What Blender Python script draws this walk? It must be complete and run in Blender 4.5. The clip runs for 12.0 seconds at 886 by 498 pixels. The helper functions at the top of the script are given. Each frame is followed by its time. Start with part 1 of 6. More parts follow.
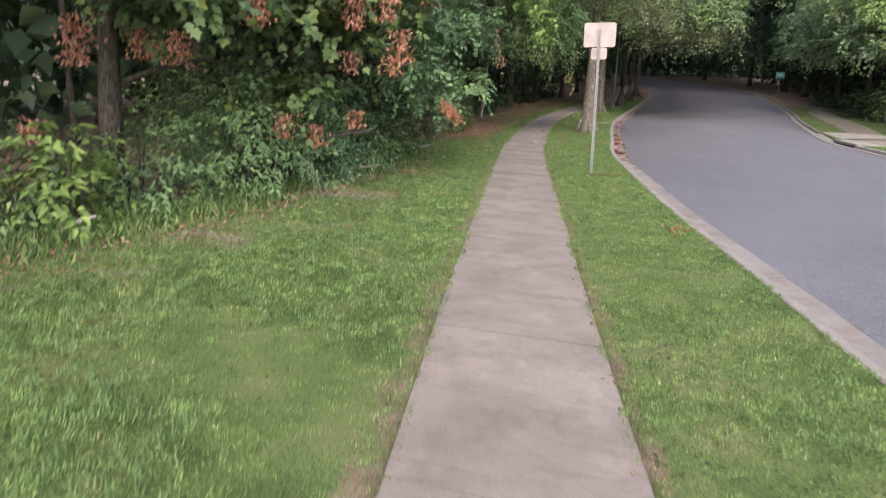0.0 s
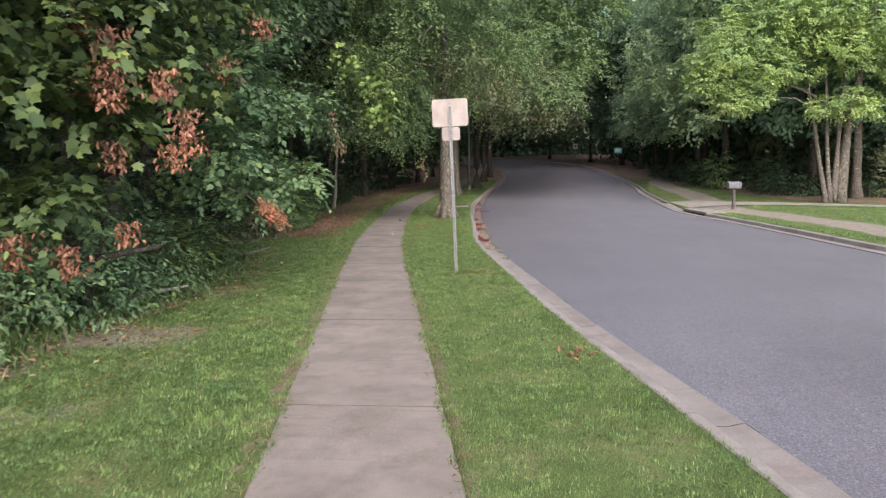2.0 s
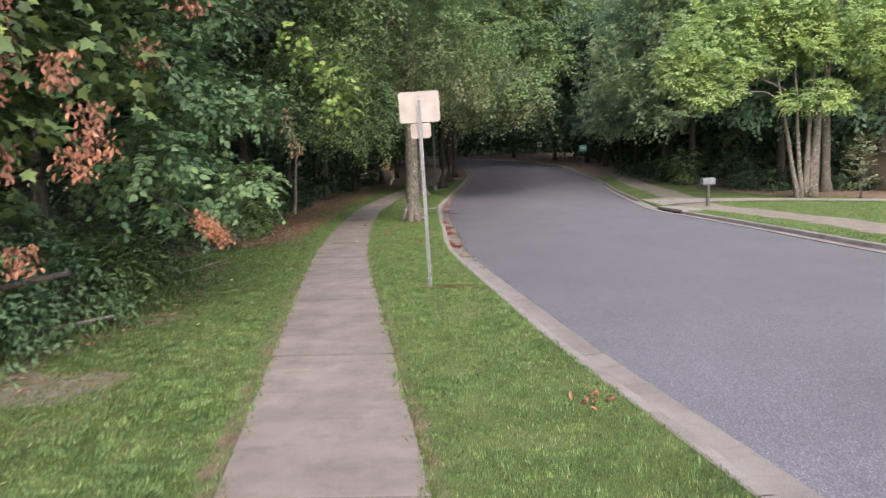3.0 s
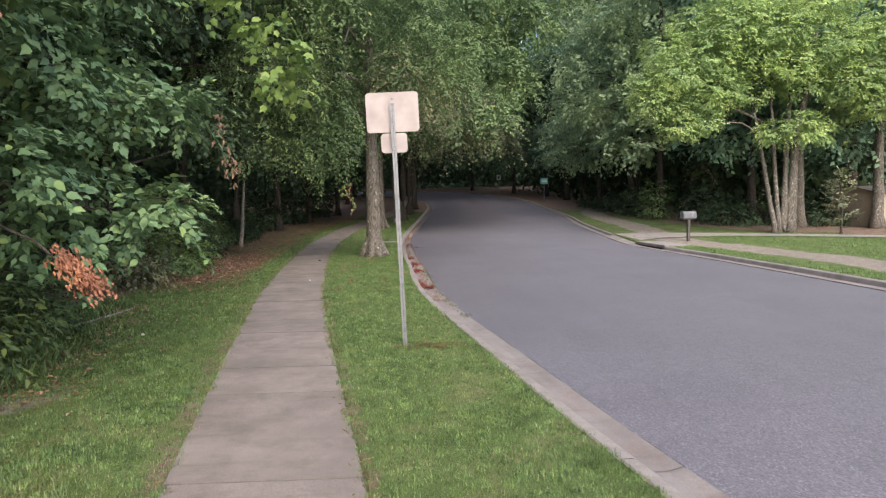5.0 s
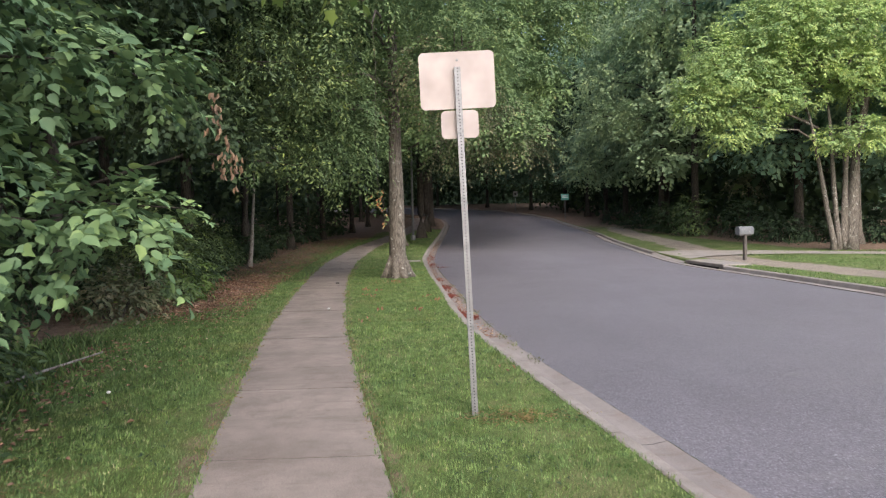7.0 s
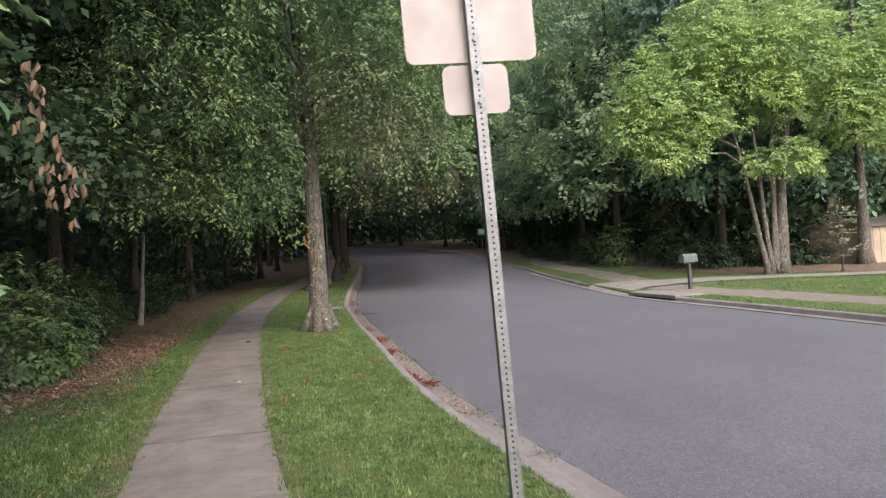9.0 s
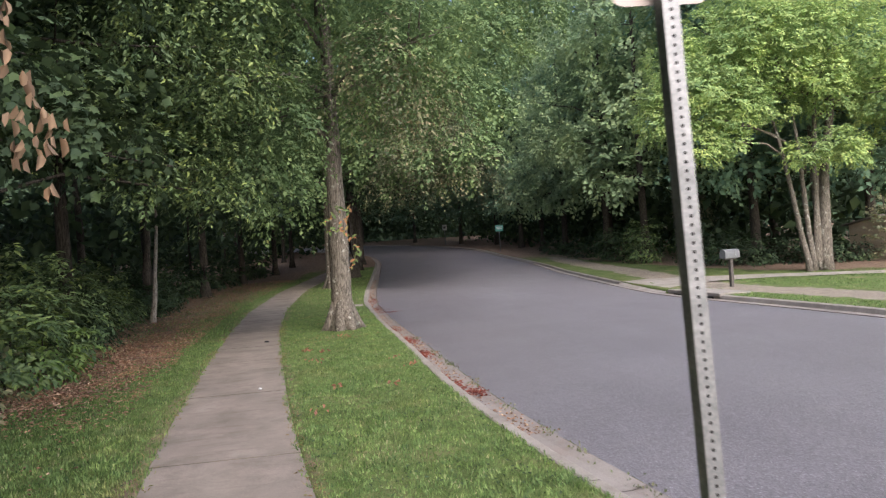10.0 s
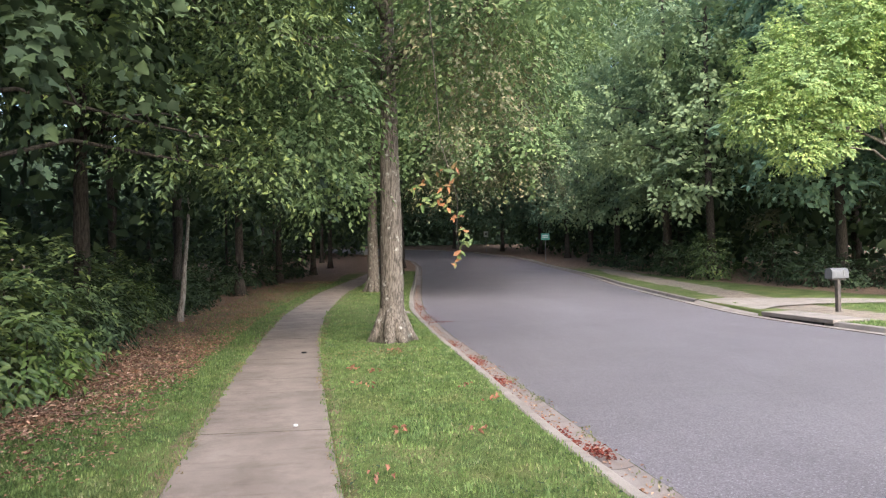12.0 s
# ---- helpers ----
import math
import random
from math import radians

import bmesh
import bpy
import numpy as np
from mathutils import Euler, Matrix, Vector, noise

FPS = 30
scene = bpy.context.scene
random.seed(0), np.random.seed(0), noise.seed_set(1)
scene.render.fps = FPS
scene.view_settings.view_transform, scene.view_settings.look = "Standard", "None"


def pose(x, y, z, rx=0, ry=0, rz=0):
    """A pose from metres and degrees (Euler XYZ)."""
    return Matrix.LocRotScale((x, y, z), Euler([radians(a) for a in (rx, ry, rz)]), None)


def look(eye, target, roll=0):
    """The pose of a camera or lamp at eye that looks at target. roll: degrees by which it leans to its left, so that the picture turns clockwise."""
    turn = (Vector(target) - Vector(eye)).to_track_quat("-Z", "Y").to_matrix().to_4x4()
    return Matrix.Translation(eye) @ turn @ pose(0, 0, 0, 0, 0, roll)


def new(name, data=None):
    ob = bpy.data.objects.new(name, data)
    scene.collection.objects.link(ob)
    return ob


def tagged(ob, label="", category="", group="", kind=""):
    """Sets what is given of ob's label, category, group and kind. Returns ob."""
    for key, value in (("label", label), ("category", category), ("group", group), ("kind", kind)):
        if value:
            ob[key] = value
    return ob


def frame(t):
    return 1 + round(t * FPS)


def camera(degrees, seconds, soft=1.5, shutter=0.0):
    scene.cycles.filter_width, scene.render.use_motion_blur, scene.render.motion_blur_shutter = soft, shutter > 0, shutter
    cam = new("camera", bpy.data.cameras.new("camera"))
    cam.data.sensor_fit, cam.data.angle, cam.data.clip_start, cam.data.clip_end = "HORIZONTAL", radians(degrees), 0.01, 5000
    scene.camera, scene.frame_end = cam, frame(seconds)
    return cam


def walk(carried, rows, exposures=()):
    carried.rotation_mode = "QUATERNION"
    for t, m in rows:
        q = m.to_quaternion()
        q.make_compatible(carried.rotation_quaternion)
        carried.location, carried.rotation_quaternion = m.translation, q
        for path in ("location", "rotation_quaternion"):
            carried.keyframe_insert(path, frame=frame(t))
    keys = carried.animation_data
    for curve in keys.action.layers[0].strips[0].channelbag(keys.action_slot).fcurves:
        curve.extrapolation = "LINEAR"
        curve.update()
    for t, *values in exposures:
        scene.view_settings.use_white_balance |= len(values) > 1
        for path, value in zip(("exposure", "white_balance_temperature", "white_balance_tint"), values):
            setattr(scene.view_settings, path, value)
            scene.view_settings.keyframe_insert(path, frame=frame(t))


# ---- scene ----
cam = camera(68.1, 12.0, soft=1.2, shutter=0.3)
PATH = [
    (0, (2.175, -0.822, 1.722), (1.634, 1.04, 1.23), 2.3),
    (0.5, (2.161, -0.154, 1.812), (1.601, 1.735, 1.469), -3.3),
    (1, (2.098, 0.41, 1.815), (1.619, 2.331, 1.536), -0.5),
    (1.5, (2.103, 1.003, 1.831), (1.751, 2.957, 1.59), -0.9),
    (2, (1.985, 1.676, 1.753), (1.82, 3.655, 1.519), -0.8),
    (2.5, (1.876, 2.244, 1.767), (1.76, 4.217, 1.458), -1.3),
    (3, (1.781, 2.969, 1.781), (1.722, 4.954, 1.545), -1.8),
    (3.2, (1.729, 3.218, 1.794), (1.769, 5.206, 1.576), -1.4),
    (4.8, (1.492, 5.061, 1.686), (1.576, 7.054, 1.538), -1.4),
    (5, (1.44, 5.295, 1.687), (1.519, 7.289, 1.547), -1.2),
    (5.5, (1.296, 5.855, 1.696), (1.374, 7.849, 1.559), -0.4),
    (6, (1.138, 6.472, 1.662), (1.182, 8.469, 1.55), -0.7),
    (6.5, (1.029, 7.017, 1.652), (1.063, 9.014, 1.551), -0.4),
    (6.7, (0.986, 7.258, 1.613), (1.019, 9.256, 1.516), -1.0),
    (8.3, (0.675, 9.327, 1.617), (0.835, 11.321, 1.589), -2.0),
    (8.5, (0.656, 9.532, 1.651), (0.93, 11.512, 1.615), -1.9),
    (9, (0.527, 10.096, 1.649), (0.85, 12.069, 1.669), -3.8),
    (9.5, (0.381, 10.716, 1.607), (0.716, 12.687, 1.646), -3.7),
    (10, (0.268, 11.223, 1.602), (0.554, 13.202, 1.617), -3.7),
    (10.5, (0.156, 11.835, 1.612), (0.388, 13.821, 1.651), -0.9),
    (11, (0.089, 12.407, 1.567), (0.288, 14.397, 1.605), -0.4),
    (11.5, (-0.023, 13.021, 1.544), (0.141, 15.013, 1.593), -0.8),
    (12, (-0.088, 13.521, 1.548), (0.092, 15.513, 1.589), -1.2),
]
walk(cam, [(t, look(eye, target, roll)) for t, eye, target, roll in PATH], exposures=[(0, 1.34, 6250, 15), (0.5, 1.38, 6250, 15), (1, 1.52, 6250, 15), (1.5, 1.25, 6250, 15), (2, 1.24, 6250, 15), (2.5, 1.28, 6250, 15), (3, 1.3, 6250, 15), (5, 1.2, 6250, 15), (6.5, 1.2, 6250, 15), (8.5, 1.2, 6250, 15), (9.5, 1.08, 6250, 15), (10, 1.3, 6250, 15), (10.5, 1.66, 6250, 15), (11.0, 1.6, 6250, 15), (11.5, 1.76, 6250, 15), (12, 1.78, 6250, 15)])

# ---- world, sky and sun: a hazy, overcast evening ----
world = bpy.data.worlds.new("world")
scene.world = world
world.use_nodes = True
wn = world.node_tree
sky = wn.nodes.new("ShaderNodeTexSky")
sky.sky_type = "NISHITA"
sky.sun_disc = False
sky.sun_elevation, sky.sun_rotation = radians(38), radians(166)
sky.air_density, sky.dust_density = 1.0, 4.0
wn.links.new(sky.outputs[0], wn.nodes["Background"].inputs[0])
wn.nodes["Background"].inputs[1].default_value = 0.15
sun_data = bpy.data.lights.new("sun", "SUN")
sun_data.energy, sun_data.angle, sun_data.color = 1.5, radians(75), (1.0, 0.965, 0.93)
sun = new("sun", sun_data)
sun.matrix_world = look((0, 0, 0), (-math.sin(radians(166)) * 0.73, -math.cos(radians(166)) * 0.788, -0.616))

rng = np.random.default_rng(7)


# ---- materials ----
def material(name, rough=0.8, metal=0.0, spec=0.3):
    m = bpy.data.materials.new(name)
    m.use_nodes = True
    b = m.node_tree.nodes["Principled BSDF"]
    b.inputs["Roughness"].default_value, b.inputs["Metallic"].default_value = rough, metal
    b.inputs["Specular IOR Level"].default_value = spec
    return m, m.node_tree, b


def node(nt, kind, **values):
    n = nt.nodes.new(kind)
    for key, value in values.items():
        n.inputs[key].default_value = value
    return n


def ramp(nt, source, stops):
    r = nt.nodes.new("ShaderNodeValToRGB")
    el = r.color_ramp.elements
    while len(el) < len(stops):
        el.new(0.5)
    for e, (p, c) in zip(el, stops):
        e.position, e.color = p, (*c, 1)
    nt.links.new(source, r.inputs[0])
    return r.outputs[0]


def place(nt, scale=(1, 1, 1)):
    g = nt.nodes.new("ShaderNodeNewGeometry")
    mp = nt.nodes.new("ShaderNodeMapping")
    mp.inputs["Scale"].default_value = scale
    nt.links.new(g.outputs["Position"], mp.inputs[0])
    return mp.outputs[0]


def local(nt, scale=(1, 1, 1)):
    g = nt.nodes.new("ShaderNodeTexCoord")
    mp = nt.nodes.new("ShaderNodeMapping")
    mp.inputs["Scale"].default_value = scale
    nt.links.new(g.outputs["Object"], mp.inputs[0])
    return mp.outputs[0]


def noise_of(nt, vec, scale, detail=4.0, rough=0.6):
    n = node(nt, "ShaderNodeTexNoise", Scale=scale, Detail=detail, Roughness=rough)
    nt.links.new(vec, n.inputs["Vector"])
    return n.outputs["Fac"]


def mix(nt, fac, a, b, mode="MIX"):
    n = nt.nodes.new("ShaderNodeMix")
    n.data_type, n.blend_type = "RGBA", mode
    for sock, value in ((n.inputs[0], fac), (n.inputs[6], a), (n.inputs[7], b)):
        if hasattr(value, "links"):
            nt.links.new(value, sock)
        elif isinstance(value, (int, float)):
            sock.default_value = value
        else:
            sock.default_value = (*value, 1)
    return n.outputs[2]


def bump(nt, b, height, strength, distance):
    n = node(nt, "ShaderNodeBump", Strength=strength, Distance=distance)
    nt.links.new(height, n.inputs["Height"])
    nt.links.new(n.outputs[0], b.inputs["Normal"])


def rough_solid(name, dark, light, scale=6.0, rough=0.85, relief=0.004, fine=60.0, metal=0.0, spec=0.3):
    """A two-scale mottled surface."""
    m, nt, b = material(name, rough, metal, spec)
    v = place(nt)
    big = ramp(nt, noise_of(nt, v, scale), [(0.3, dark), (0.7, light)])
    small = ramp(nt, noise_of(nt, v, fine, 2.0), [(0.3, (0.78,) * 3), (0.7, (1.12,) * 3)])
    nt.links.new(mix(nt, 1.0, big, small, "MULTIPLY"), b.inputs["Base Color"])
    if relief:
        bump(nt, b, noise_of(nt, v, fine, 3.0), 0.5, relief)
    return m


def leaf_material(name, stops, rough=0.5, through_light=0.22, patch=0.5):
    """Leaf colours that differ leaf by leaf and patch by patch; some light comes through."""
    m, nt, b = material(name, rough, 0.0, 0.25)
    g = nt.nodes.new("ShaderNodeNewGeometry")
    each = ramp(nt, g.outputs["Random Per Island"], stops)
    v = place(nt)
    tone = ramp(nt, noise_of(nt, v, patch, 3.0), [(0.32, (0.7, 0.76, 0.8)), (0.7, (1.25, 1.2, 1.0))])
    colour = mix(nt, 1.0, each, tone, "MULTIPLY")
    nt.links.new(colour, b.inputs["Base Color"])
    t = nt.nodes.new("ShaderNodeBsdfTranslucent")
    nt.links.new(colour, t.inputs[0])
    s = node(nt, "ShaderNodeMixShader", Fac=through_light)
    out = nt.nodes["Material Output"]
    nt.links.new(b.outputs[0], s.inputs[1])
    nt.links.new(t.outputs[0], s.inputs[2])
    nt.links.new(s.outputs[0], out.inputs[0])
    return m


def blade_material():
    """Grass blades: green, with dry straw patches that fade in and out."""
    m, nt, b = material("grass_blade", 0.65, 0.0, 0.25)
    g = nt.nodes.new("ShaderNodeNewGeometry")
    each = ramp(nt, g.outputs["Random Per Island"], [(0.0, (0.074, 0.124, 0.049)), (0.5, (0.163, 0.252, 0.091)), (0.94, (0.235, 0.342, 0.125)), (1.0, (0.39, 0.37, 0.235))])
    dry = ramp(nt, g.outputs["Random Per Island"], [(0.0, (0.16, 0.15, 0.07)), (0.5, (0.27, 0.24, 0.12)), (1.0, (0.4, 0.34, 0.2))])
    v = place(nt)
    tone = ramp(nt, noise_of(nt, v, 2.6, 4.0), [(0.32, (0.8, 0.85, 0.88)), (0.68, (1.17, 1.12, 1.0))])
    tuft = ramp(nt, noise_of(nt, v, 19.0, 3.0), [(0.34, (0.62, 0.68, 0.66)), (0.64, (1.2, 1.16, 1.08))])
    tone = mix(nt, 1.0, tone, tuft, "MULTIPLY")
    patch = ramp(nt, noise_of(nt, v, 0.75, 5.0, 0.65), [(0.56, (0, 0, 0)), (0.78, (0.65,) * 3)])
    colour = mix(nt, 1.0, mix(nt, patch, each, dry), tone, "MULTIPLY")
    nt.links.new(colour, b.inputs["Base Color"])
    t = nt.nodes.new("ShaderNodeBsdfTranslucent")
    nt.links.new(colour, t.inputs[0])
    s = node(nt, "ShaderNodeMixShader", Fac=0.35)
    nt.links.new(b.outputs[0], s.inputs[1])
    nt.links.new(t.outputs[0], s.inputs[2])
    nt.links.new(s.outputs[0], nt.nodes["Material Output"].inputs[0])
    return m


def bark_material(name, dark, light, lichen=0.0):
    m, nt, b = material(name, 0.9, 0.0, 0.15)
    v = local(nt, (1, 1, 0.16))
    w = noise_of(nt, v, 38.0, 5.0, 0.65)
    ridge = ramp(nt, w, [(0.4, dark), (0.58, light)])
    spots = noise_of(nt, place(nt), 7.0, 3.0)
    colour = mix(nt, ramp(nt, spots, [(0.6, (0, 0, 0)), (0.68, (lichen,) * 3)]), ridge, (0.42, 0.43, 0.38))
    nt.links.new(colour, b.inputs["Base Color"])
    bump(nt, b, w, 0.7, 0.02)
    return m


def ground_material():
    """Mown grass with bare earth where the 'soil' layer says so."""
    m, nt, b = material("lawn_and_earth", 0.95, 0.0, 0.1)
    v = place(nt)
    grass = ramp(nt, noise_of(nt, v, 1.3, 6.0), [(0.3, (0.075, 0.105, 0.035)), (0.5, (0.11, 0.15, 0.05)), (0.75, (0.2, 0.182, 0.095))])
    fleck = ramp(nt, noise_of(nt, v, 90.0, 2.0), [(0.3, (0.55,) * 3), (0.7, (1.35,) * 3)])
    earth = ramp(nt, noise_of(nt, v, 5.0, 6.0), [(0.3, (0.14, 0.098, 0.072)), (0.7, (0.27, 0.195, 0.145))])
    at = nt.nodes.new("ShaderNodeAttribute")
    at.attribute_name = "soil"
    frayed = node(nt, "ShaderNodeMath")
    nt.links.new(at.outputs["Fac"], frayed.inputs[0])
    nt.links.new(noise_of(nt, v, 3.0, 5.0), frayed.inputs[1])
    edge = ramp(nt, frayed.outputs[0], [(0.75, (0, 0, 0)), (1.05, (1, 1, 1))])
    at2 = nt.nodes.new("ShaderNodeAttribute")
    at2.attribute_name = "pale"
    frayed2 = node(nt, "ShaderNodeMath")
    nt.links.new(at2.outputs["Fac"], frayed2.inputs[0])
    nt.links.new(noise_of(nt, v, 2.2, 5.0), frayed2.inputs[1])
    edge2 = ramp(nt, frayed2.outputs[0], [(0.8, (0, 0, 0)), (1.15, (1, 1, 1))])
    dust = ramp(nt, noise_of(nt, v, 3.0, 5.0), [(0.3, (0.2, 0.172, 0.138)), (0.7, (0.3, 0.262, 0.215))])
    nt.links.new(mix(nt, 1.0, mix(nt, edge2, mix(nt, edge, grass, earth), dust), fleck, "MULTIPLY"), b.inputs["Base Color"])
    bump(nt, b, noise_of(nt, v, 40.0, 4.0), 0.8, 0.03)
    return m


def asphalt_material():
    m, nt, b = material("worn_asphalt", 0.5, 0.0, 0.5)
    v = place(nt)
    base = ramp(nt, noise_of(nt, v, 0.45, 5.0), [(0.3, (0.142, 0.133, 0.147)), (0.7, (0.183, 0.173, 0.19))])
    grit = node(nt, "ShaderNodeTexVoronoi", Scale=95.0)
    nt.links.new(v, grit.inputs["Vector"])
    stones = ramp(nt, grit.outputs["Color"], [(0.15, (0.58,) * 3), (0.8, (1.2,) * 3), (0.97, (2.0,) * 3)])
    streak = ramp(nt, noise_of(nt, place(nt, (1.4, 0.12, 1)), 1.6, 4.0), [(0.35, (0.94,) * 3), (0.7, (1.05,) * 3)])
    pale = ramp(nt, noise_of(nt, place(nt, (0.5, 1.6, 1)), 1.9, 5.0), [(0.58, (0, 0, 0)), (0.76, (0.42,) * 3)])
    c = mix(nt, 1.0, mix(nt, 1.0, base, stones, "MULTIPLY"), streak, "MULTIPLY")
    nt.links.new(mix(nt, pale, c, (0.2, 0.195, 0.19)), b.inputs["Base Color"])
    bump(nt, b, grit.outputs["Distance"], 0.4, 0.005)
    return m


def concrete_material(name, dark, light, stain):
    m, nt, b = material(name, 0.9, 0.0, 0.2)
    v = place(nt)
    base = ramp(nt, noise_of(nt, v, 1.6, 6.0), [(0.28, dark), (0.7, light)])
    fine = ramp(nt, noise_of(nt, v, 130.0, 2.0), [(0.3, (0.8,) * 3), (0.7, (1.15,) * 3)])
    marks = ramp(nt, noise_of(nt, v, 2.4, 7.0, 0.75), [(0.48, (0, 0, 0)), (0.7, (0.62,) * 3)])
    bars = ramp(nt, noise_of(nt, place(nt, (0.8, 5.0, 1)), 1.5, 4.0, 0.65), [(0.55, (1, 1, 1)), (0.74, (0.78, 0.76, 0.74))])
    base = mix(nt, 1.0, base, bars, "MULTIPLY")
    info = nt.nodes.new("ShaderNodeObjectInfo")
    each = ramp(nt, info.outputs["Random"], [(0.0, (0.95, 0.945, 0.94)), (1.0, (1.04, 1.035, 1.03))])
    c = mix(nt, 1.0, mix(nt, 1.0, mix(nt, marks, base, stain), fine, "MULTIPLY"), each, "MULTIPLY")
    nt.links.new(c, b.inputs["Base Color"])
    bump(nt, b, noise_of(nt, v, 70.0, 4.0), 0.5, 0.006)
    return m


GROUND = ground_material()
ASPHALT = asphalt_material()
SLAB = concrete_material("sidewalk_concrete", (0.182, 0.157, 0.137), (0.276, 0.241, 0.213), (0.135, 0.113, 0.095))
KERBSTONE = concrete_material("kerb_concrete", (0.215, 0.197, 0.177), (0.312, 0.289, 0.262), (0.16, 0.135, 0.112))
GUTTER = concrete_material("gutter_concrete", (0.19, 0.172, 0.16), (0.278, 0.256, 0.238), (0.19, 0.135, 0.11))
BARK = bark_material("grey_brown_bark", (0.062, 0.055, 0.045), (0.175, 0.156, 0.13), 0.6)
DARK_BARK = bark_material("dark_bark", (0.026, 0.023, 0.019), (0.082, 0.072, 0.059))
PALE_BARK = bark_material("pale_bark", (0.14, 0.12, 0.1), (0.34, 0.31, 0.27))
LEAF_MAPLE = leaf_material("maple_leaf", [(0.0, (0.058, 0.096, 0.045)), (0.5, (0.112, 0.168, 0.072)), (0.85, (0.16, 0.222, 0.085)), (1.0, (0.235, 0.298, 0.09))])
LEAF_BROAD = leaf_material("broad_leaf", [(0.0, (0.095, 0.165, 0.085)), (0.5, (0.15, 0.24, 0.12)), (0.9, (0.19, 0.29, 0.13)), (1.0, (0.26, 0.35, 0.12))], 0.58, 0.25)
LEAF_LIME = leaf_material("young_leaf", [(0.0, (0.11, 0.19, 0.055)), (1.0, (0.25, 0.34, 0.1))], 0.5, 0.35)
# dark leaf with the woods' shade in its colour; the lawn clover uses it too
LEAF_SHADED = leaf_material("shaded_leaf", [(0.0, (0.032, 0.054, 0.03)), (0.6, (0.054, 0.088, 0.048)), (1.0, (0.085, 0.13, 0.058))], 0.75, 0.2)
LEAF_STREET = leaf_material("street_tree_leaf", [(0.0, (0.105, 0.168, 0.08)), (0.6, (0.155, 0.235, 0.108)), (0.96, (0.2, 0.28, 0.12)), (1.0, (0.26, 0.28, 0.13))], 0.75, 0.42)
LEAF_DRY = leaf_material("dusty_leaf", [(0.0, (0.105, 0.124, 0.072)), (0.6, (0.165, 0.18, 0.102)), (1.0, (0.25, 0.225, 0.145))])
LEAF_BRIGHT = leaf_material("yellow_green_leaf", [(0.0, (0.2, 0.31, 0.13)), (0.5, (0.315, 0.44, 0.17)), (1.0, (0.43, 0.51, 0.2))], 0.75, 0.4, 0.8)
# these two leaf colours carry extra blue as painted distance haze
LEAF_WOODS = leaf_material("woods_leaf", [(0.0, (0.135, 0.23, 0.16)), (0.7, (0.185, 0.305, 0.21)), (1.0, (0.27, 0.39, 0.235))], 0.75, 0.35, 0.25)
LEAF_MID = leaf_material("mid_green_leaf", [(0.0, (0.2, 0.285, 0.165)), (0.6, (0.262, 0.355, 0.2)), (1.0, (0.34, 0.425, 0.225))], 0.75, 0.42, 0.3)
LEAF_DEAD = leaf_material("dead_leaf", [(0.0, (0.19, 0.09, 0.066)), (0.6, (0.36, 0.175, 0.125)), (1.0, (0.46, 0.255, 0.19))], 0.75, 0.2, 2.0)
LEAF_LITTER = leaf_material("litter_leaf", [(0.0, (0.18, 0.11, 0.082)), (0.45, (0.31, 0.185, 0.132)), (0.85, (0.41, 0.255, 0.185)), (1.0, (0.52, 0.39, 0.29))], 0.85, 0.0, 2.0)
LEAF_RUSSET = leaf_material("russet_litter", [(0.0, (0.19, 0.11, 0.083)), (0.5, (0.315, 0.185, 0.138)), (0.9, (0.41, 0.265, 0.2)), (1.0, (0.5, 0.38, 0.29))], 0.85, 0.0, 2.0)
LEAF_RUST = leaf_material("rust_dead_leaf", [(0.0, (0.24, 0.098, 0.062)), (1.0, (0.43, 0.215, 0.14))], 0.75, 0.25, 2.0)
LEAF_TAN = leaf_material("tan_dead_leaf", [(0.0, (0.16, 0.1, 0.065)), (1.0, (0.36, 0.24, 0.16))], 0.8, 0.2, 2.0)
LEAF_RED = leaf_material("red_litter", [(0.0, (0.130, 0.030, 0.025)), (1.0, (0.300, 0.075, 0.050))], 0.8, 0.0, 2.0)
LEAF_ORANGE = leaf_material("orange_vine_leaf", [(0.0, (0.26, 0.12, 0.06)), (0.3, (0.34, 0.17, 0.08)), (0.45, (0.15, 0.19, 0.07)), (1.0, (0.09, 0.15, 0.055))], 0.6, 0.3, 2.0)
BLADE = blade_material()
STRAW = leaf_material("straw", [(0.0, (0.2, 0.14, 0.07)), (0.6, (0.36, 0.27, 0.15)), (1.0, (0.22, 0.24, 0.08))], 0.8, 0.2, 2.0)
ALUMINIUM = rough_solid("sign_back_aluminium", (0.31, 0.27, 0.25), (0.35, 0.305, 0.285), 3.0, 0.55, 0.0, 4.0, 0.15, 0.5)
GALVANISED = rough_solid("galvanised_steel", (0.15, 0.155, 0.16), (0.25, 0.255, 0.26), 14.0, 0.5, 0.0005, 70.0, 0.6, 0.5)
# near-black colour for the shade inside holes; also on one dead leaf
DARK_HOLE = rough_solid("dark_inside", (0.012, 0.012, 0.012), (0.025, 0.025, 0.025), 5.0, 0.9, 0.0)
DARK_SOIL = rough_solid("joint_soil", (0.1, 0.086, 0.072), (0.16, 0.136, 0.114), 20.0, 0.95, 0.002)
WEATHERED_WOOD = rough_solid("weathered_post_wood", (0.05, 0.045, 0.04), (0.1, 0.09, 0.08), 12.0, 0.9, 0.003)
STEM_GREEN = rough_solid("stem_green", (0.1, 0.115, 0.065), (0.16, 0.175, 0.1), 9.0, 0.7, 0.0)
MAILBOX_PAINT = rough_solid("mailbox_paint", (0.1, 0.107, 0.112), (0.15, 0.158, 0.163), 9.0, 0.55, 0.0, 40.0, 0.1)
